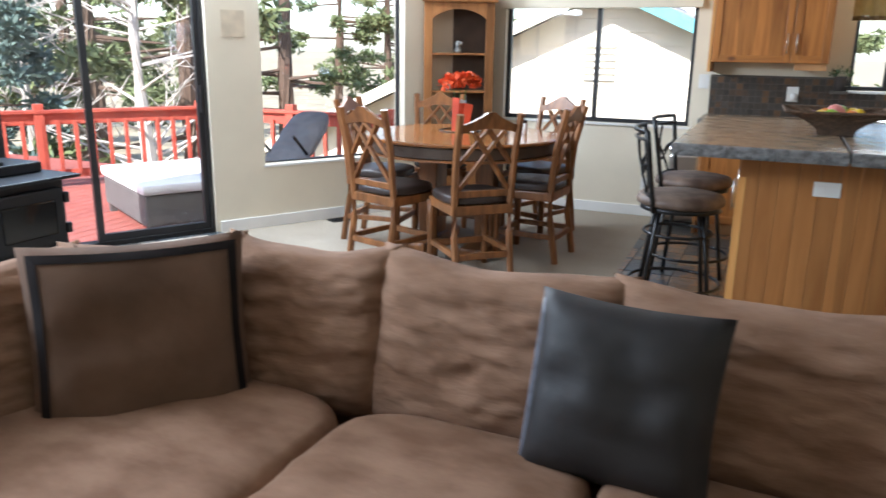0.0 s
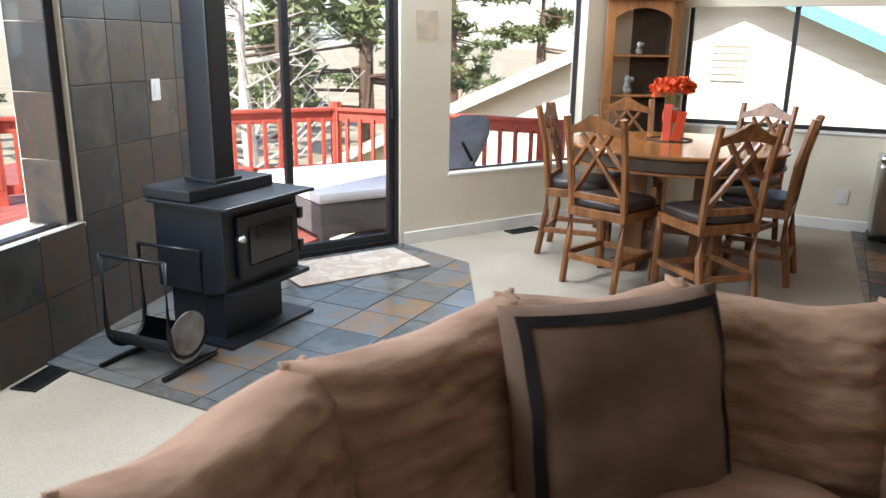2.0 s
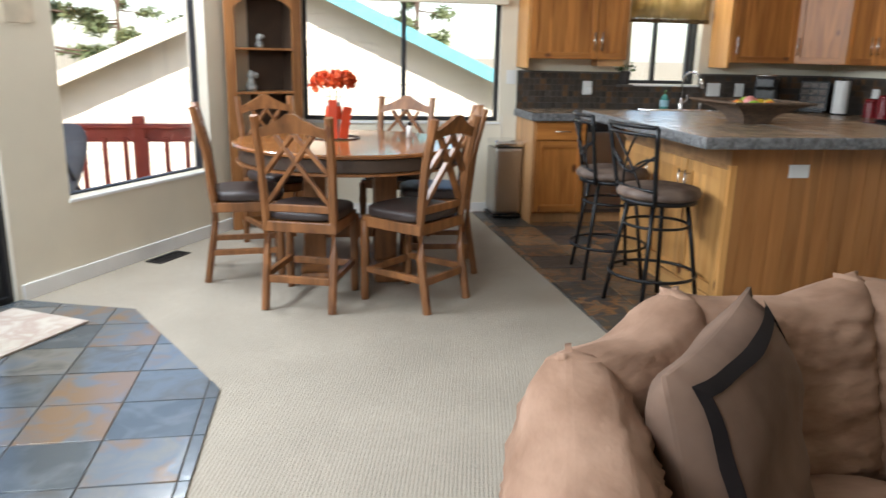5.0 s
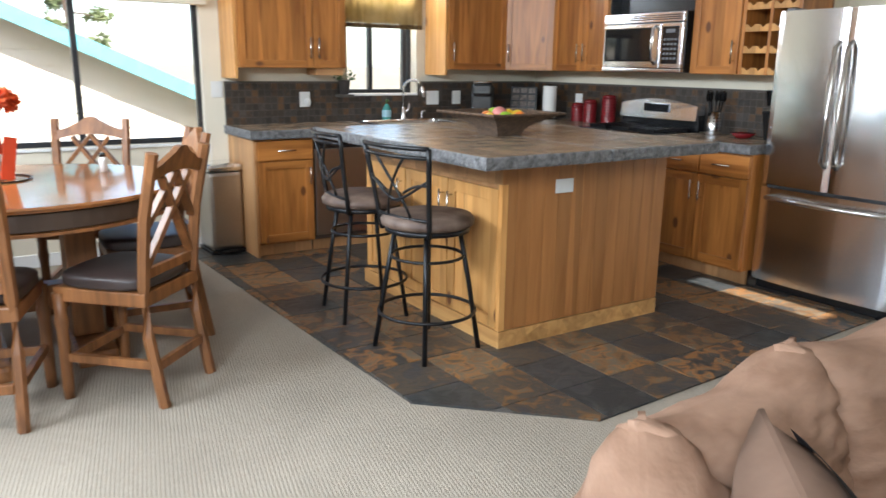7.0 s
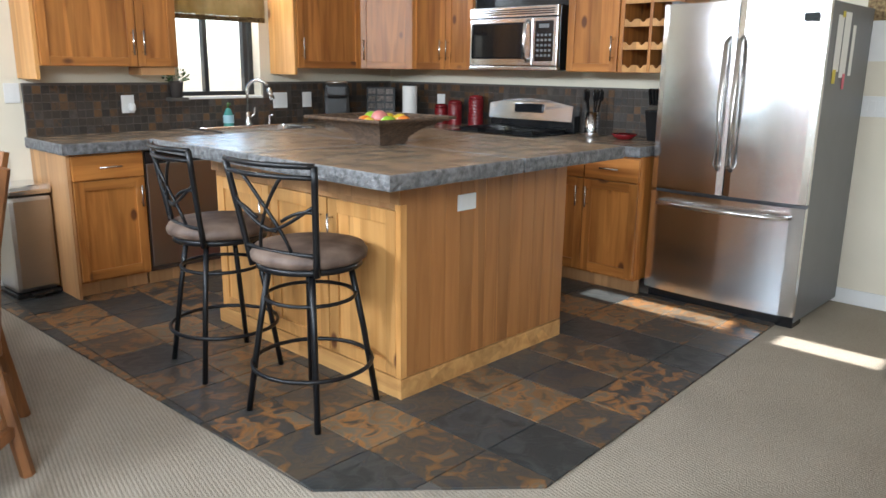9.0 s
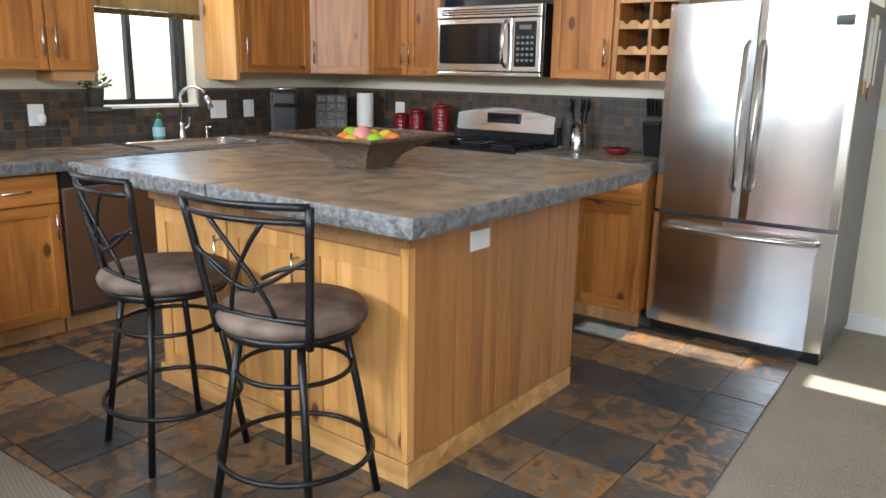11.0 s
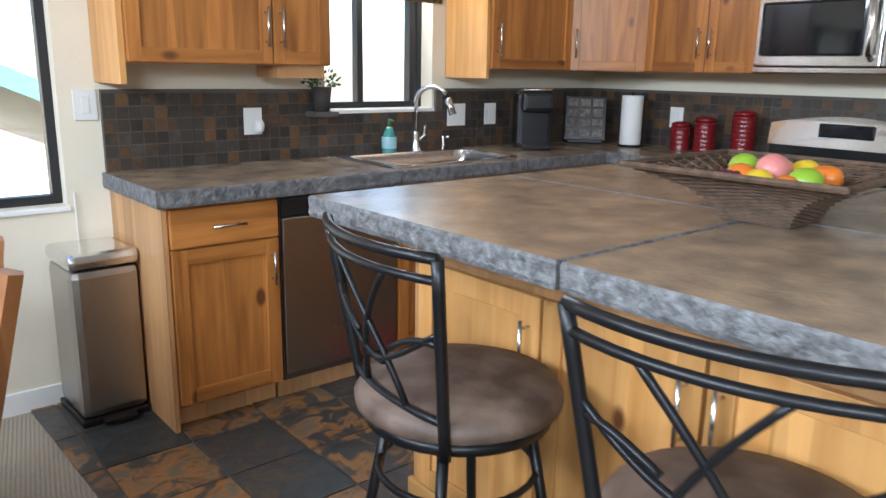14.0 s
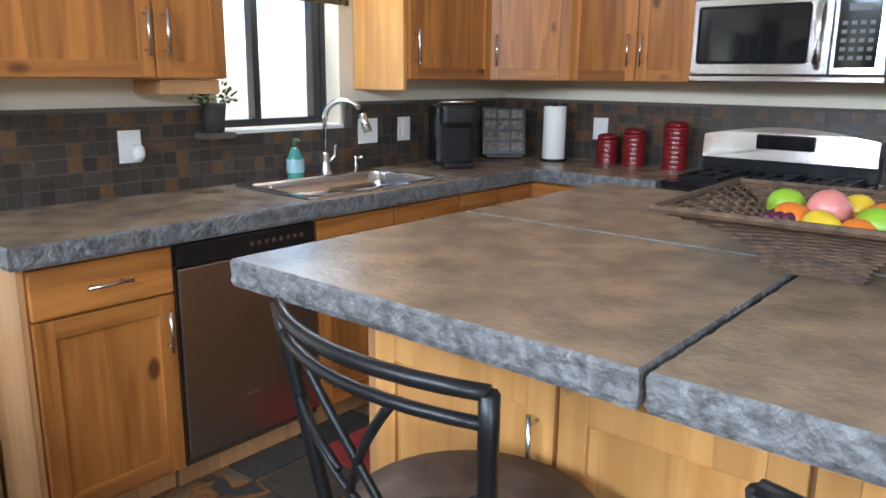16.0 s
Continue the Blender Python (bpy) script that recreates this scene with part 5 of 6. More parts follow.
part("trim", pillow_band(0.57, 0.19, 2.0, 0.85, 0.93), PIPING, pil, "dark brown sewn border", True)
pil2 = thing("throw_pillow", "charcoal throw pillow leaning on the sofa back", "pillow", pose(-0.31, 1.90, 0.655, -17, 1, -3))
part("cover", throw(0.43, 0.15, 6.0), DARKPIL, pil2, smooth=True)
part("side_band", tube([(-0.20, 0, -0.19 + 0.038 * i) for i in range(11)], 0.014, 8), mat("blue_grey_satin", (0.16, 0.17, 0.21), 0.3, var=0.2, scale=60), pil2, "shiny blue-grey side band", True)

# ---- wood stove and hearth ----
sv = thing("wood_stove", "black cast-iron wood stove with square flue pipe", "wood stove", pose(-3.61, 2.68, 0, 0, 0, 90) @ Matrix.Diagonal((0.82, 0.95, 1.0, 1.0)))
# local x runs along the front (+y of the room), local -y is the front
part("base_plate", box(0.0, 0.0, 0.011, 0.78, 0.52, 0.03, 0.004), STOVE, sv)
part("pedestal", box(0.08, 0.10, 0.03, 0.60, 0.46, 0.26, 0.006), STOVE, sv)
part("ash_shelf", box(0.03, -0.02, 0.26, 0.72, 0.10, 0.285, 0.006), STOVE, sv)
part("firebox", box(0.03, 0.045, 0.26, 0.70, 0.50, 0.68, 0.008), STOVE, sv)
part("door", box(0.13, 0.01, 0.33, 0.66, 0.045, 0.64, 0.012), STOVE, sv)
part("door_glass", box(0.20, 0.004, 0.39, 0.59, 0.012, 0.58, 0.01), BLACKGL, sv)
for z in (0.38, 0.55):
    part("hinge", box(0.66, 0.0, z, 0.70, 0.05, z + 0.06, 0.008), STOVE, sv)
part("door_knob", move(tube([(0, 0, 0), (0, -0.05, 0.015)], 0.016, 10, False, 0.02), pose(0.11, 0.02, 0.53)), CHROME, sv, "nickel coil handle", True)
part("top_plate", box(-0.02, -0.03, 0.685, 0.78, 0.50, 0.705, 0.006), STOVE, sv)
part("top_shelf", box(-0.02, 0.20, 0.706, 0.70, 0.52, 0.765, 0.01), STOVE, sv)
part("flue_pipe", move(box(-0.085, -0.085, 0.0, 0.085, 0.085, 1.98, 0.012), pose(0.33, 0.33, 0.766)), STOVE, sv, "square black flue pipe")
part("flue_collar", box(0.22, 0.22, 0.766, 0.44, 0.44, 0.785, 0.004), STOVE, sv)

lh = thing("log_holder", "black iron log holder with a steel drum base", "log holder", pose(-4.00, 2.42, 0.010, 0, 0, 4))
# two U-shaped hoops joined by bars
for x in (0.0, 0.36):
    pts = [(x, -0.11, 0.52), (x, -0.115, 0.20)] + [(x, -0.115 * math.cos(a), 0.17 - 0.11 * math.sin(a)) for a in [i * math.pi / 8 for i in range(1, 8)]] + [(x, 0.115, 0.20), (x, 0.11, 0.52)]
    part("hoop", tube(pts, 0.011, 8), IRON, lh, smooth=True)
    part("foot", tube([(x, -0.17, 0.012), (x, 0.17, 0.012)], 0.012, 6), IRON, lh)
for y in (-0.11, 0.11):
    part("top_bar", tube([(0, y, 0.515), (0.36, y, 0.515)], 0.009, 8), IRON, lh, smooth=True)
cr = bmesh.new()
rows = []
for i in range(13):
    a = math.pi * i / 12
    rows.append([cr.verts.new((x, -0.105 * math.cos(a), 0.165 - 0.10 * math.sin(a))) for x in (0.01, 0.35)])
for A, B in zip(rows, rows[1:]):
    cr.faces.new((A[0], A[1], B[1], B[0]))
bmesh.ops.solidify(cr, geom=cr.faces[:], thickness=0.004)
part("cradle", cr, IRON, lh, "curved sheet cradle", True)
part("end_disc", move(lathe([(0.115, 0), (0.118, 0.004), (0.115, 0.008)], 32), pose(0.355, 0, 0.15, 0, 90, 0)), mat("scuffed_metal", (0.45, 0.44, 0.42), 0.3, 0.8, second=(0.2, 0.16, 0.12), scale=9), lh, "scuffed bright metal disc")

# small rug by the door
RG = W1 @ pose(-1.15, -0.10, 0.010)
rug = solo("door_rug", box(-0.45, -0.50, 0.0, 0.48, 0.0, 0.012, 0.004), RUGM, "cream floral rug at the glass door", "rug", RG)


def register(m, label):
    r = thing("floor_register", label, "vent", m, "floor registers")
    part("frame", join(box(-0.15, -0.06, 0, 0.15, -0.05, 0.008), box(-0.15, 0.05, 0, 0.15, 0.06, 0.008), box(-0.15, -0.05, 0, -0.14, 0.05, 0.008), box(0.14, -0.05, 0, 0.15, 0.05, 0.008)), IRON, r)
    sl = mesh_of(box(-0.004, -0.05, 0, 0.004, 0.05, 0.006), "slat", IRON)
    for i in range(14):
        piece("slat", sl, r, pose(-0.13 + i * 0.02, 0, 0))
    part("well", box(-0.14, -0.05, 0.0005, 0.14, 0.05, 0.002), BLACKPL, r)
    return r


rg1 = register(W1 @ pose(0.52, -0.12, 0.001), "dark metal floor register in the carpet")
copy_thing(rg1, W0 @ pose(0.12, -0.10, 0.001))
copy_thing(rg1, W1 @ pose(-1.62, -0.14, 0.012))

# ---- kitchen things ----
tr = thing("trash_can", "brushed steel step trash can", "trash can", pose(-0.735, 6.89, 0.010, 0, 0, 2))
part("body", box(-0.122, -0.14, 0.03, 0.122, 0.14, 0.60, 0.03), STEEL_D, tr)
part("lid", box(-0.128, -0.146, 0.602, 0.128, 0.146, 0.66, 0.026), STEEL, tr, "domed steel lid")
part("base", box(-0.126, -0.144, 0.0, 0.126, 0.144, 0.03, 0.006), BLACKPL, tr)
part("pedal", box(-0.06, -0.19, 0.012, 0.06, -0.144, 0.03, 0.004), BLACKPL, tr)

solo("kitchen_mat", box(0.30, 6.02, 0.0105, 0.95, 6.40, 0.02, 0.004), mat("red_mat", (0.30, 0.03, 0.025), 0.95, var=0.15, scale=20, bump=0.3), "small red mat on the slate floor at the sink", "mat")

bk = thing("fruit_basket", "square dark wicker basket on the island", "basket", pose(0.21, 4.77, 1.004, 0, 0, 2))
def sq(r, z, w=0.0, ph=0):
    pts = []
    for k in range(4):
        for j in range(8):
            u = -1 + 2 * j / 8
            x, y = ((u, -1), (1, u), (-u, 1), (-1, -u))[k]
            o = 1 + w * (1 if (j + ph) % 2 else -1)
            pts.append((x * r * o, y * r * o, z))
    return pts
for i in range(26):
    t = i / 25
    part("wicker_strand", tube(sq(0.085 + 0.16 * t ** 1.9, 0.006 + 0.115 * t, 0.03, i % 2), 0.0034, 5, True), WICKER, bk)
part("rim", tube(sq(0.249, 0.123), 0.008, 6, True), WICKER, bk)
part("bottom", box(-0.082, -0.082, 0.0, 0.082, 0.082, 0.006), WICKER, bk)
part("liner", join(*[tube([sq(0.078 + 0.16 * (q / 6) ** 1.9, 0.008 + 0.112 * q / 6)[k] for q in range(7)], 0.0035, 4) for k in range(32)]), WICKER, bk)
fruit_cols = {"orange": (0.75, 0.20, 0.02), "green": (0.30, 0.50, 0.03), "yellow": (0.80, 0.55, 0.03), "pink": (0.72, 0.25, 0.22), "purple": (0.09, 0.01, 0.035)}
fm = {k: mat("fruit_" + k, v, 0.35, second=tuple(c * 0.75 for c in v), scale=6) for k, v in fruit_cols.items()}
for i, (k, nm, x, y, z, r, sx) in enumerate((("orange", "orange", -0.05, 0.06, 0.12, 0.042, 1), ("green", "apple", 0.02, 0.09, 0.135, 0.043, 1), ("green", "apple", -0.03, -0.09, 0.12, 0.046, 1), ("yellow", "lemon", -0.08, -0.01, 0.115, 0.038, 1.4), ("orange", "orange", -0.07, -0.07, 0.105, 0.042, 1.1), ("pink", "peach", 0.0, 0.0, 0.14, 0.045, 1.2), ("yellow", "lemon", 0.09, 0.03, 0.13, 0.036, 1.4), ("orange", "mango", 0.07, -0.08, 0.12, 0.04, 1.6), ("yellow", "pear", 0.10, -0.02, 0.13, 0.035, 1.4))):
    solo(nm, lathe([(r * 0.86 * math.sin(a) * (1 - 0.12 * math.cos(a)), -r * 0.86 * sx * math.cos(a)) for a in [j * math.pi / 10 for j in range(11)]], 16), fm[k], {"orange": "glossy artificial orange in the wicker basket", "apple": "glossy green artificial apple in the basket", "lemon": "yellow artificial lemon in the wicker basket", "peach": "pink artificial peach in the wicker basket", "mango": "orange artificial mango in the wicker basket", "pear": "yellow artificial pear in the wicker basket"}[nm], "fruit", pose(0.21 + x * 0.95, 4.77 + y * 0.95, 0.978 + z, 70 if sx > 1.05 else 8, 0, i * 50), True, "fruit in the basket")
solo("grapes", join(*[move(lathe([(0.012 * math.sin(a), -0.012 * math.cos(a)) for a in [j * math.pi / 6 for j in range(7)]], 8), pose(-0.10 + 0.018 * (q % 3), 0.05 + 0.017 * (q // 3 % 3), 0.10 + 0.015 * (q // 9))) for q in range(18)]), fm["purple"], "purple artificial grapes in the wicker basket", "fruit", pose(0.21, 4.77, 0.993), True, "fruit in the basket")

solo("paper_towel_roll", join(lathe([(0.058, 0.012), (0.06, 0.015), (0.06, 0.285), (0.058, 0.288), (0.02, 0.288), (0.02, 0.27)], 28)), PAPER, "white paper towel roll on a holder", "paper towel", pose(2.15, 6.59, 0.921), True)
solo("towel_holder", join(lathe([(0.07, 0), (0.07, 0.011)], 24), tube([(0, 0, 0.01), (0, 0, 0.305)], 0.008)), BLACKPL, "dark paper towel holder on the counter", "holder", pose(2.15, 6.59, 0.9205), True)
for y, r, h in ((6.32, 0.056, 0.13), (6.17, 0.060, 0.165), (5.95, 0.062, 0.21)):
    cn = thing("canister", "ribbed dark red ceramic canister with lid", "canister", pose(2.24, y, 0.9205), "red canisters on the counter")
    prof = [(r * 0.95, 0)]
    k = int(h / 0.022)
    for i in range(k):
        prof += [(r * 0.93, h * i / k + 0.002), (r, h * (i + 0.5) / k), (r * 0.93, h * (i + 1) / k - 0.002)]
    part("body", lathe(prof, 24), RED, cn, smooth=True)
    part("lid", lathe([(r * 0.9, h), (r * 0.92, h + 0.008), (r * 0.86, h + 0.018), (r * 0.5, h + 0.026), (0.003, h + 0.028)], 24), RED, cn, smooth=True)
cm = thing("coffee_maker", "black single-serve coffee maker with chrome lever", "coffee maker", pose(1.59, 6.83, 0.9205, 0, 0, -38))
part("body", box(-0.10, -0.05, 0.0, 0.10, 0.15, 0.30, 0.03), BLACKPL, cm)
part("head", box(-0.085, -0.15, 0.20, 0.085, -0.052, 0.31, 0.025), BLACKPL, cm)
part("drip_tray", box(-0.075, -0.17, 0.0, 0.075, -0.052, 0.03, 0.01), BLACKPL, cm)
part("lever", tube([(-0.08, -0.04, 0.305), (-0.07, -0.14, 0.318), (0.07, -0.14, 0.318), (0.08, -0.04, 0.305)], 0.009), CHROME, cm, "chrome lever", True)
bd_ = thing("menu_board", "small dark picture board leaning in the counter corner", "sign", pose(2.06, 6.85, 0.9205, -12, 0, -48))
part("panel", box(-0.12, 0.0, 0.02, 0.12, 0.015, 0.28, 0.003), BLACKPL, bd_)
part("easel", box(-0.10, -0.03, 0.0, 0.10, 0.03, 0.02, 0.004), IRON, bd_)
for r in range(4):
    for q in range(3):
        part("picture", box(-0.105 + q * 0.073, -0.002, 0.04 + r * 0.06, -0.045 + q * 0.073, 0.001, 0.085 + r * 0.06), mat("print", (0.22, 0.16, 0.12), 0.5, second=(0.03, 0.025, 0.02), scale=45) if r == q == 0 else bpy.data.materials["print"], bd_)
sp = thing("soap_bottle", "green and blue dish soap bottle by the sink", "bottle", pose(0.72, 6.985, 0.9205))
part("bottle", lathe([(0.03, 0), (0.036, 0.01), (0.037, 0.08), (0.022, 0.12), (0.014, 0.135)], 18), mat("teal_soap", (0.08, 0.28, 0.24), 0.15), sp, smooth=True)
part("label", lathe([(0.0375, 0.03), (0.0378, 0.031), (0.0378, 0.085), (0.0375, 0.086)], 18), mat("pale_blue_label", (0.35, 0.55, 0.6), 0.4), sp, "pale blue label", True)
part("pump", join(tube([(0, 0, 0.13), (0, 0, 0.17)], 0.008), tube([(0, 0, 0.168), (0.0, -0.035, 0.165)], 0.006)), LEAF, sp, smooth=True)
ut = thing("utensil_holder", "perforated steel holder with black utensils", "utensil holder", pose(2.20, 4.88, 0.9205))
part("cup", lathe([(0.045, 0), (0.047, 0.005), (0.047, 0.16), (0.044, 0.16), (0.042, 0.01)], 24), STEEL, ut, smooth=True)
for r in range(6):
    for q in range(10):
        part("hole", lathe([(0.0055, 0), (0.0055, 0.002)], 6), BLACKPL, ut, loc=pose(0.0465 * math.cos(q * 0.628), 0.0465 * math.sin(q * 0.628), 0.03 + r * 0.022, 0, 90, math.degrees(q * 0.628)))
for i in range(5):
    a = i * 1.3
    part("utensil", join(tube([(0.01 * math.cos(a), 0.01 * math.sin(a), 0.02), (0.05 * math.cos(a), 0.05 * math.sin(a), 0.24)], 0.006), move(cushion(0.05, 0.015, 0.08, 2.6, 0, 0, 4), pose(0.055 * math.cos(a), 0.055 * math.sin(a), 0.27))), BLACKPL, ut, smooth=True)
solo("red_dish", lathe([(0.04, 0), (0.05, 0.004), (0.085, 0.035), (0.082, 0.037), (0.045, 0.010)], 24), RED, "small red dish on the counter", "dish", pose(2.15, 4.60, 0.9205), True)
kb = thing("knife_block", "dark knife block beside the refrigerator", "knife block", pose(2.20, 4.38, 0.9205, 0, 0, -90))
part("block", move(box(-0.05, -0.07, 0.0, 0.05, 0.07, 0.20, 0.008), pose(0, 0, 0.02, 15)), BLACKPL, kb)
for i in range(4):
    part("knife_handle", move(box(-0.04 + i * 0.022, -0.03, 0.22, -0.028 + i * 0.022, 0.0, 0.32, 0.004), pose(0, 0, 0.02, 15)), BLACKPL, kb)
pp = thing("potted_plant", "small green plant in a grey pot on the window sill", "plant", pose(0.34, 6.99, 1.228))
part("pot", lathe([(0.035, -0.09), (0.045, 0.0), (0.048, 0.02), (0.042, 0.02), (0.04, 0.0)], 18), GREYPOT, pp, smooth=True)
rng = random.Random(21)
verts, faces = [], []
for i in range(130):
    d = Vector((rng.gauss(0, 1), rng.gauss(0, 0.7), abs(rng.gauss(0.3, 0.5)))).normalized()
    c = d * rng.uniform(0.03, 0.085) + Vector((0, 0, 0.02))
    s = Vector((rng.gauss(0, 1), rng.gauss(0, 1), rng.gauss(0, 1))).normalized()
    w = d.cross(s).normalized() * 0.007
    k = len(verts)
    verts += [c, c + d * 0.01 + w, c + d * 0.024, c + d * 0.01 - w]
    faces.append((k, k + 1, k + 2, k + 3))
me = bpy.data.meshes.new("foliage")
me.from_pydata([tuple(v) for v in verts], [], faces)
me.materials.append(LEAF)
piece("foliage", me, pp, pose(0, 0, 0))
setting("sill_ledge", box(0.28, 6.94, 1.115, 0.40, 7.035, 1.137), GROUT_D, "dark tile ledge at the window corner", "trim")
vl = thing("window_valance", "gathered cream curtain valance with plaid border", "curtain", pose(0, 0, 0))
def pleats(z0, z1, amp, y):
    bm = bmesh.new()
    n = 90
    A = [bm.verts.new((0.36 + 0.73 * i / n, y + amp * math.sin(i * 0.8), z0)) for i in range(n + 1)]
    B = [bm.verts.new((0.36 + 0.73 * i / n, y + amp * 0.6 * math.sin(i * 0.8), z1)) for i in range(n + 1)]
    for i in range(n):
        bm.faces.new((A[i], A[i + 1], B[i + 1], B[i]))
    bmesh.ops.solidify(bm, geom=bm.faces[:], thickness=0.003)
    return bm
part("fabric", pleats(1.695, 2.13, 0.008, 7.03), VALANCE, vl, smooth=True)
part("border", pleats(1.66, 1.694, 0.009, 7.03), PLAID, vl, "brown plaid border", True)
part("rod", tube([(0.34, 7.03, 2.135), (1.11, 7.03, 2.135)], 0.008), BRONZE, vl)


def plate(m, toggles, label, category="switch", w=None):
    w = w or 0.045 + 0.04 * toggles
    p = thing("switch_plate" if category == "switch" else "wall_outlet", label, category, m, "wall switches" if category == "switch" else "wall outlets")
    part("cover", box(-w / 2, -0.006, -0.058, w / 2, 0, 0.058, 0.002), PLATE, p)
    for i in range(toggles):
        x = (i - (toggles - 1) / 2) * 0.04
        part("rocker" if category == "switch" else "socket", box(x - 0.014, -0.009, -0.032, x + 0.014, -0.006, 0.032, 0.0015), PLATE, p)
    return p


plate(pose(-0.665, 7.058, 1.18), 1, "white light switch beside the dining window")
o1 = plate(pose(0.015, 7.036, 1.10), 1, "white wall outlet with a plugged-in freshener", "outlet")
part("air_freshener", move(cushion(0.045, 0.05, 0.06, 2.5, 0, 0, 5), pose(0.012, -0.035, -0.02)), PLATE, o1, smooth=True)
plate(pose(1.20, 7.036, 1.10), 2, "white double switch on the tile backsplash")
plate(pose(1.45, 7.036, 1.10), 1, "white outlet on the tile backsplash", "outlet")
plate(pose(2.346, 6.42, 1.09, 0, 0, -90), 1, "white outlet on the tile backsplash", "outlet")
plate(pose(-1.07, 7.058, 0.28), 1, "white outlet low on the dining wall", "outlet")
plate(W0 @ pose(1.29, -0.014, 1.17), 1, "white switch on the slate panel")
plate(pose(2.658, 3.31, 1.17, 0, 0, -90), 3, "white triple switch beside the refrigerator")
cal = thing("wall_calendar", "paper calendar on the wall by the refrigerator", "calendar", pose(2.658, 3.27, 1.42, 0, 0, -90))
part("sheet", box(-0.14, -0.003, 0, 0.14, 0, 0.22), PAPER, cal)
part("picture", box(-0.14, -0.003, 0.222, 0.14, 0, 0.42), PLAID, cal)
notice = solo("wall_notice", box(-0.10, -0.003, 1.47, 0.08, 0, 1.66), mat("aged_paper", (0.70, 0.60, 0.45), 0.9), "small framed paper notice by the glass door", "notice", W1 @ pose(-0.33, -0.001, 0))
setting("wall_trim_cable", tube([(-0.735, 7.05, 0.85), (-0.735, 7.045, 0.4), (-0.75, 7.04, 0.05)], 0.003, 6), PLATE, "thin white blind cord by the window", "cord")

# ---- slate and mosaic pieces ----
def clip_poly(poly, clip):
    out = poly
    k = len(clip)
    for i in range(k):
        ax, ay = clip[i]
        bx, by = clip[(i + 1) % k]
        src, out = out, []
        for j in range(len(src)):
            p, q = src[j], src[(j + 1) % len(src)]
            dp = (bx - ax) * (p[1] - ay) - (by - ay) * (p[0] - ax)
            dq = (bx - ax) * (q[1] - ay) - (by - ay) * (q[0] - ax)
            if dp >= 0:
                out.append(p)
            if dp * dq < 0:
                t = dp / (dp - dq)
                out.append((p[0] + t * (q[0] - p[0]), p[1] + t * (q[1] - p[1])))
        if not out:
            return []
    return out


def tile_field(name, poly, size, x0, y0, material, grout, label, rng):
    f = setting(name, prism(poly, 0.0005, 0.004), grout, label, "floor")
    xs, ys = [p[0] for p in poly], [p[1] for p in poly]
    whole = {}
    g = 0.0035
    for i in range(int((min(xs) - x0) // size) - 1, int((max(xs) - x0) // size) + 2):
        for j in range(int((min(ys) - y0) // size) - 1, int((max(ys) - y0) // size) + 2):
            a, b = x0 + i * size, y0 + j * size
            c = clip_poly([(a + g, b + g), (a + size - g, b + g), (a + size - g, b + size - g), (a + g, b + size - g)], poly)
            if len(c) < 3:
                continue
            cx, cy = a + size / 2, b + size / 2
            area = abs(sum(c[k][0] * c[(k + 1) % len(c)][1] - c[(k + 1) % len(c)][0] * c[k][1] for k in range(len(c)))) / 2
            if area < 0.002:
                continue
            h = rng.choice((0.009, 0.0095, 0.010, 0.0105))
            if area > (size - 2 * g) ** 2 * 0.999:
                if h not in whole:
                    whole[h] = mesh_of(box(-size / 2 + g, -size / 2 + g, 0.001, size / 2 - g, size / 2 - g, h, 0.0015), "slate_tile", material)
                me = whole[h]
            else:
                me = mesh_of(prism([(p[0] - cx, p[1] - cy) for p in c], 0.001, h), "slate_tile", material)
            piece("slate_tile", me, f, pose(cx, cy, 0))
    return f


rt = random.Random(31)
tile_field("floor_kitchen", [(-0.88, 3.90), (-0.32, 3.365), (1.93, 3.46), (1.93, 7.05), (-0.97, 7.05)], 0.305, -0.88, 3.36, SLATE, GROUT_D, "dark multicoloured slate tile kitchen floor", rt)
tile_field("floor_hearth", hearth_poly, 0.305, -3.085, 1.95, HEARTH, GROUT_D, "grey slate tile hearth floor", rt)

sw = tagged(new("slate_panel"), "dark slate tile panel behind the wood stove", "wall", "", "structure")
sw.matrix_world = W0
part("backing", join(box(0.60, -0.004, 0.0, 1.67, -0.0005, CEILING), box(-0.04, -0.004, 0.0, 0.598, -0.0005, 0.585)), GROUT_D, sw)
T = 0.305
tm = mesh_of(box(0.002, -0.013, 0.002, T - 0.002, -0.003, T - 0.002, 0.002), "slate_tile", SLATEWALL)
for j in range(9):
    for i in range(4):
        x = 0.60 + i * T
        if i == 3:
            piece("slate_tile", mesh_of(box(0.002, -0.013, 0.002, 0.145, -0.003, T - 0.002, 0.002), "slate_tile", SLATEWALL), sw, pose(x, 0, j * T))
        else:
            piece("slate_tile", tm, sw, pose(x, 0, j * T))
half = mesh_of(box(0.002, -0.013, 0.002, 0.318, -0.003, 0.290, 0.002), "slate_tile", SLATEWALL)
for j in range(2):
    for i in range(2):
        piece("slate_tile", half, sw, pose(-0.04 + i * 0.32, 0, j * 0.2925))
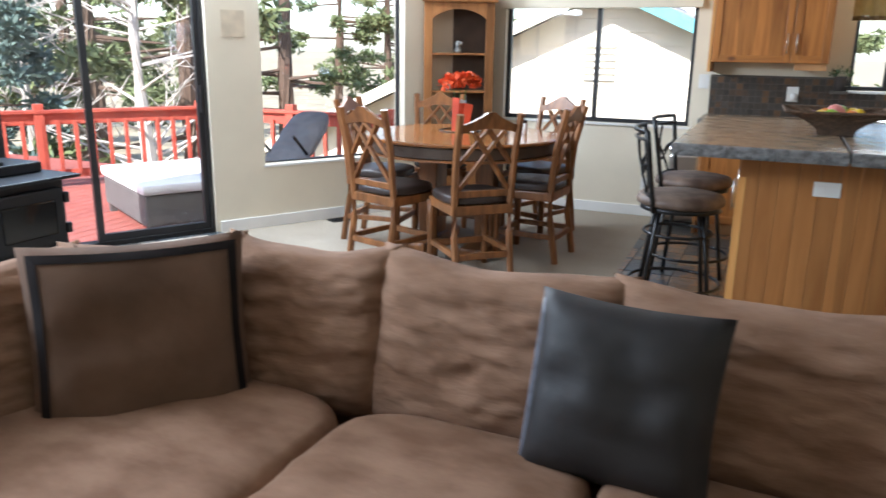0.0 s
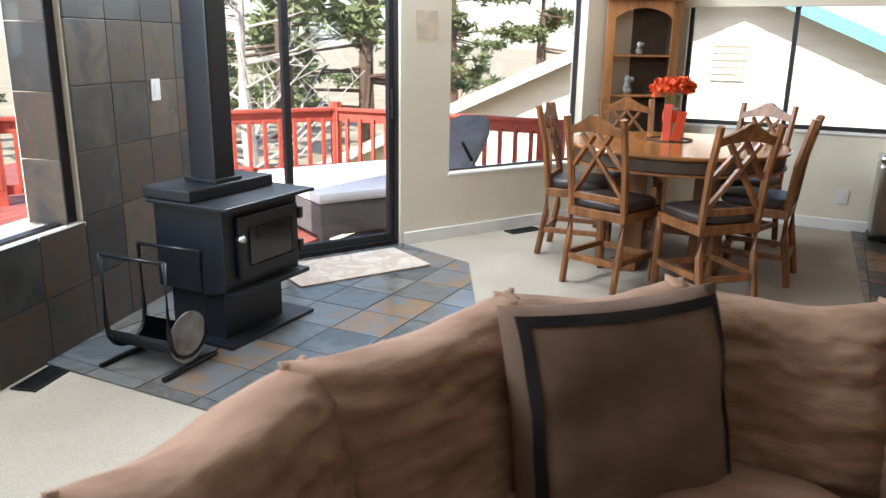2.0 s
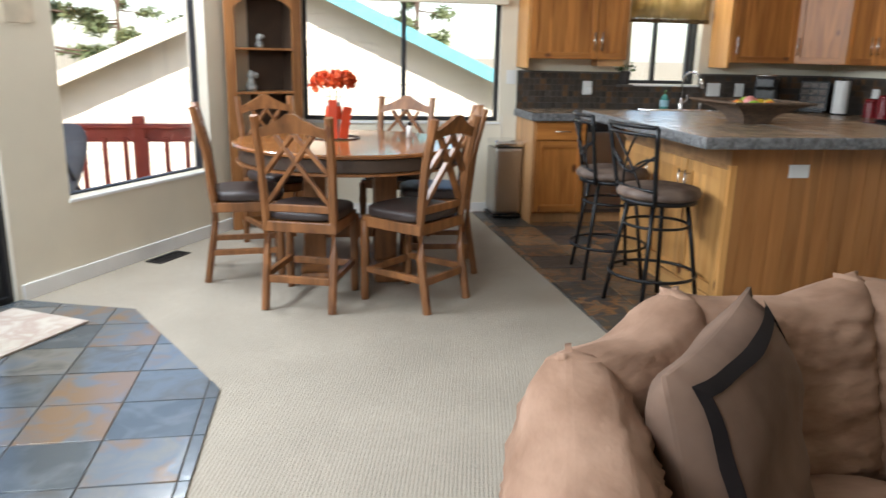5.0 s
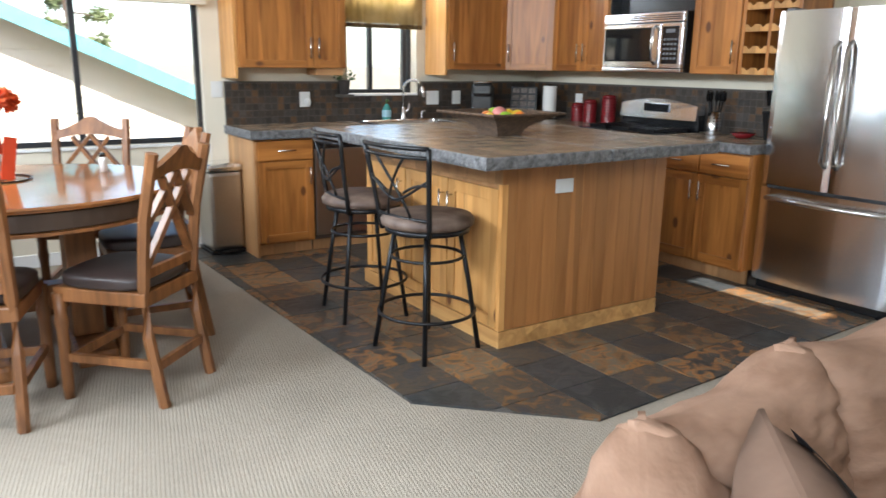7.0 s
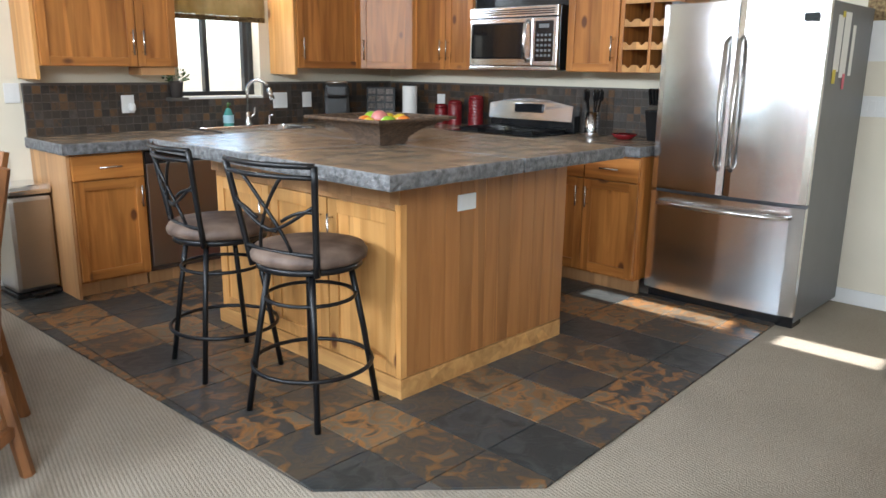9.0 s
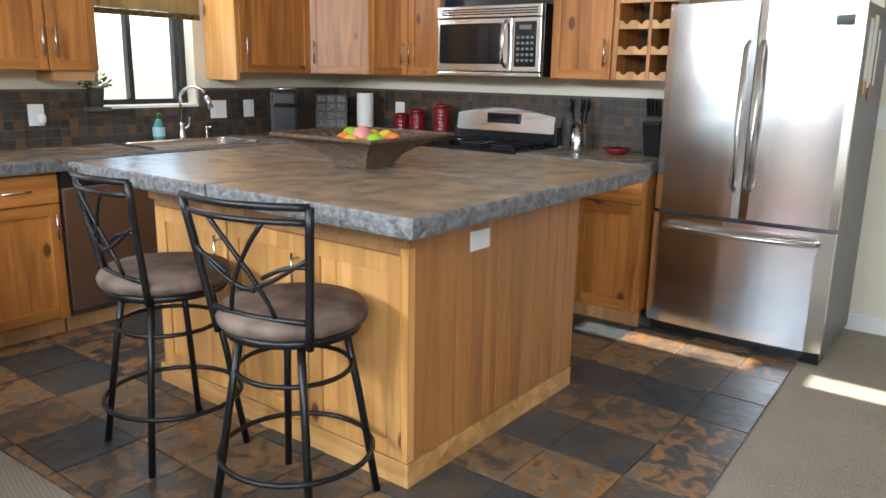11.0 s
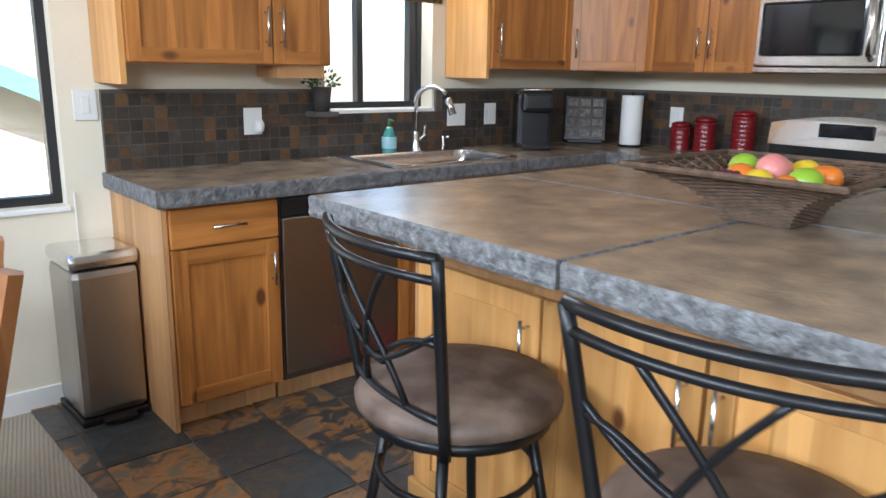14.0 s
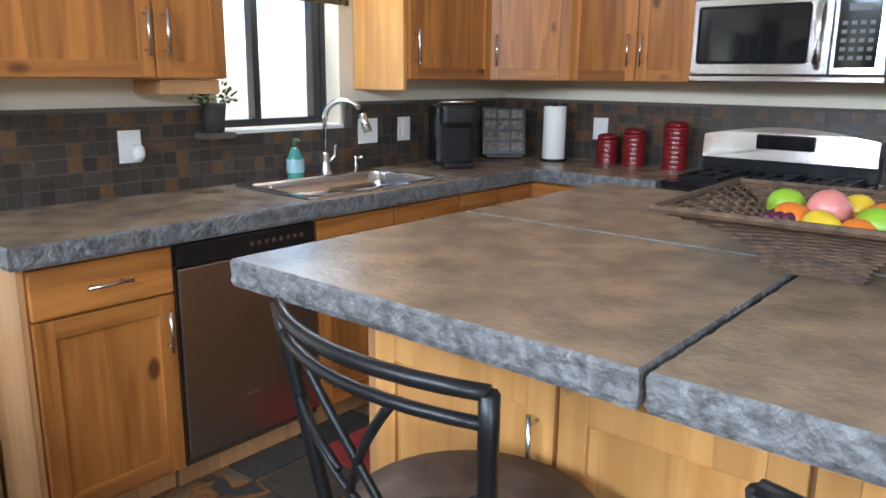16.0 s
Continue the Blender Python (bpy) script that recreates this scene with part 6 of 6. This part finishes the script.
rev = mesh_of(box(0.486, 0.0, 0.002, 0.4965, 0.20, T - 0.002, 0.002), "slate_tile", SLATEWALL)
for j in range(6):
    piece("slate_tile", rev, sw, pose(0, 0, 0.59 + j * T))

bs = tagged(new("backsplash"), "dark slate mosaic tile backsplash behind the counter", "backsplash", "", "structure")
part("backing", join(box(-0.61, 7.0415, 0.92, 2.355, 7.0595, 1.112), box(-0.61, 7.0415, 1.1125, 0.385, 7.0595, 1.225), box(1.065, 7.0415, 1.1125, 2.355, 7.0595, 1.225), box(2.3515, 4.02, 0.92, 2.3695, 7.041, 1.225)), GROUT_D, bs)
part("cap_trim", join(box(-0.61, 7.036, 1.2255, 0.385, 7.0595, 1.238, 0.002), box(1.065, 7.036, 1.2255, 2.352, 7.0595, 1.238, 0.002), box(2.349, 4.02, 1.2255, 2.3695, 7.035, 1.238, 0.002)), GROUT_D, bs)
q = 0.0505
mt_ = mesh_of(box(0.0022, -0.008, 0.0022, q - 0.0022, 0.0, q - 0.0022), "mosaic_tile", MOSAIC)
rest = []
count = 0
for j in range(6):
    for i in range(58):
        x, z = -0.61 + i * q, 0.921 + j * q
        if 0.36 < x < 1.065 and j > 3:
            if j > 3:
                continue
        if count < 300 and x < 1.9:
            piece("mosaic_tile", mt_, bs, pose(x, 7.047 + rt.uniform(-0.001, 0.001), z))
            count += 1
        else:
            rest.append(box(x + 0.0022, 7.039, z + 0.0022, x + q - 0.0022, 7.047, z + q - 0.0022))
    for i in range(60):
        y, z = 7.03 - (i + 1) * q, 0.921 + j * q
        if y > 4.02:
            rest.append(box(2.349, y + 0.0022, z + 0.0022, 2.357, y + q - 0.0022, z + q - 0.0022))
verts, faces = [], []
for b in rest:
    b.verts.index_update()
    k = len(verts)
    verts += [tuple(v.co) for v in b.verts]
    faces += [tuple(k + v.index for v in f.verts) for f in b.faces]
    b.free()
me = bpy.data.meshes.new("mosaic_tiles_rest")
me.from_pydata(verts, [], faces)
me.materials.append(MOSAIC_I)
ob = tagged(piece("mosaic_field", me, bs, pose(0, 0, 0)), kind="stuff")
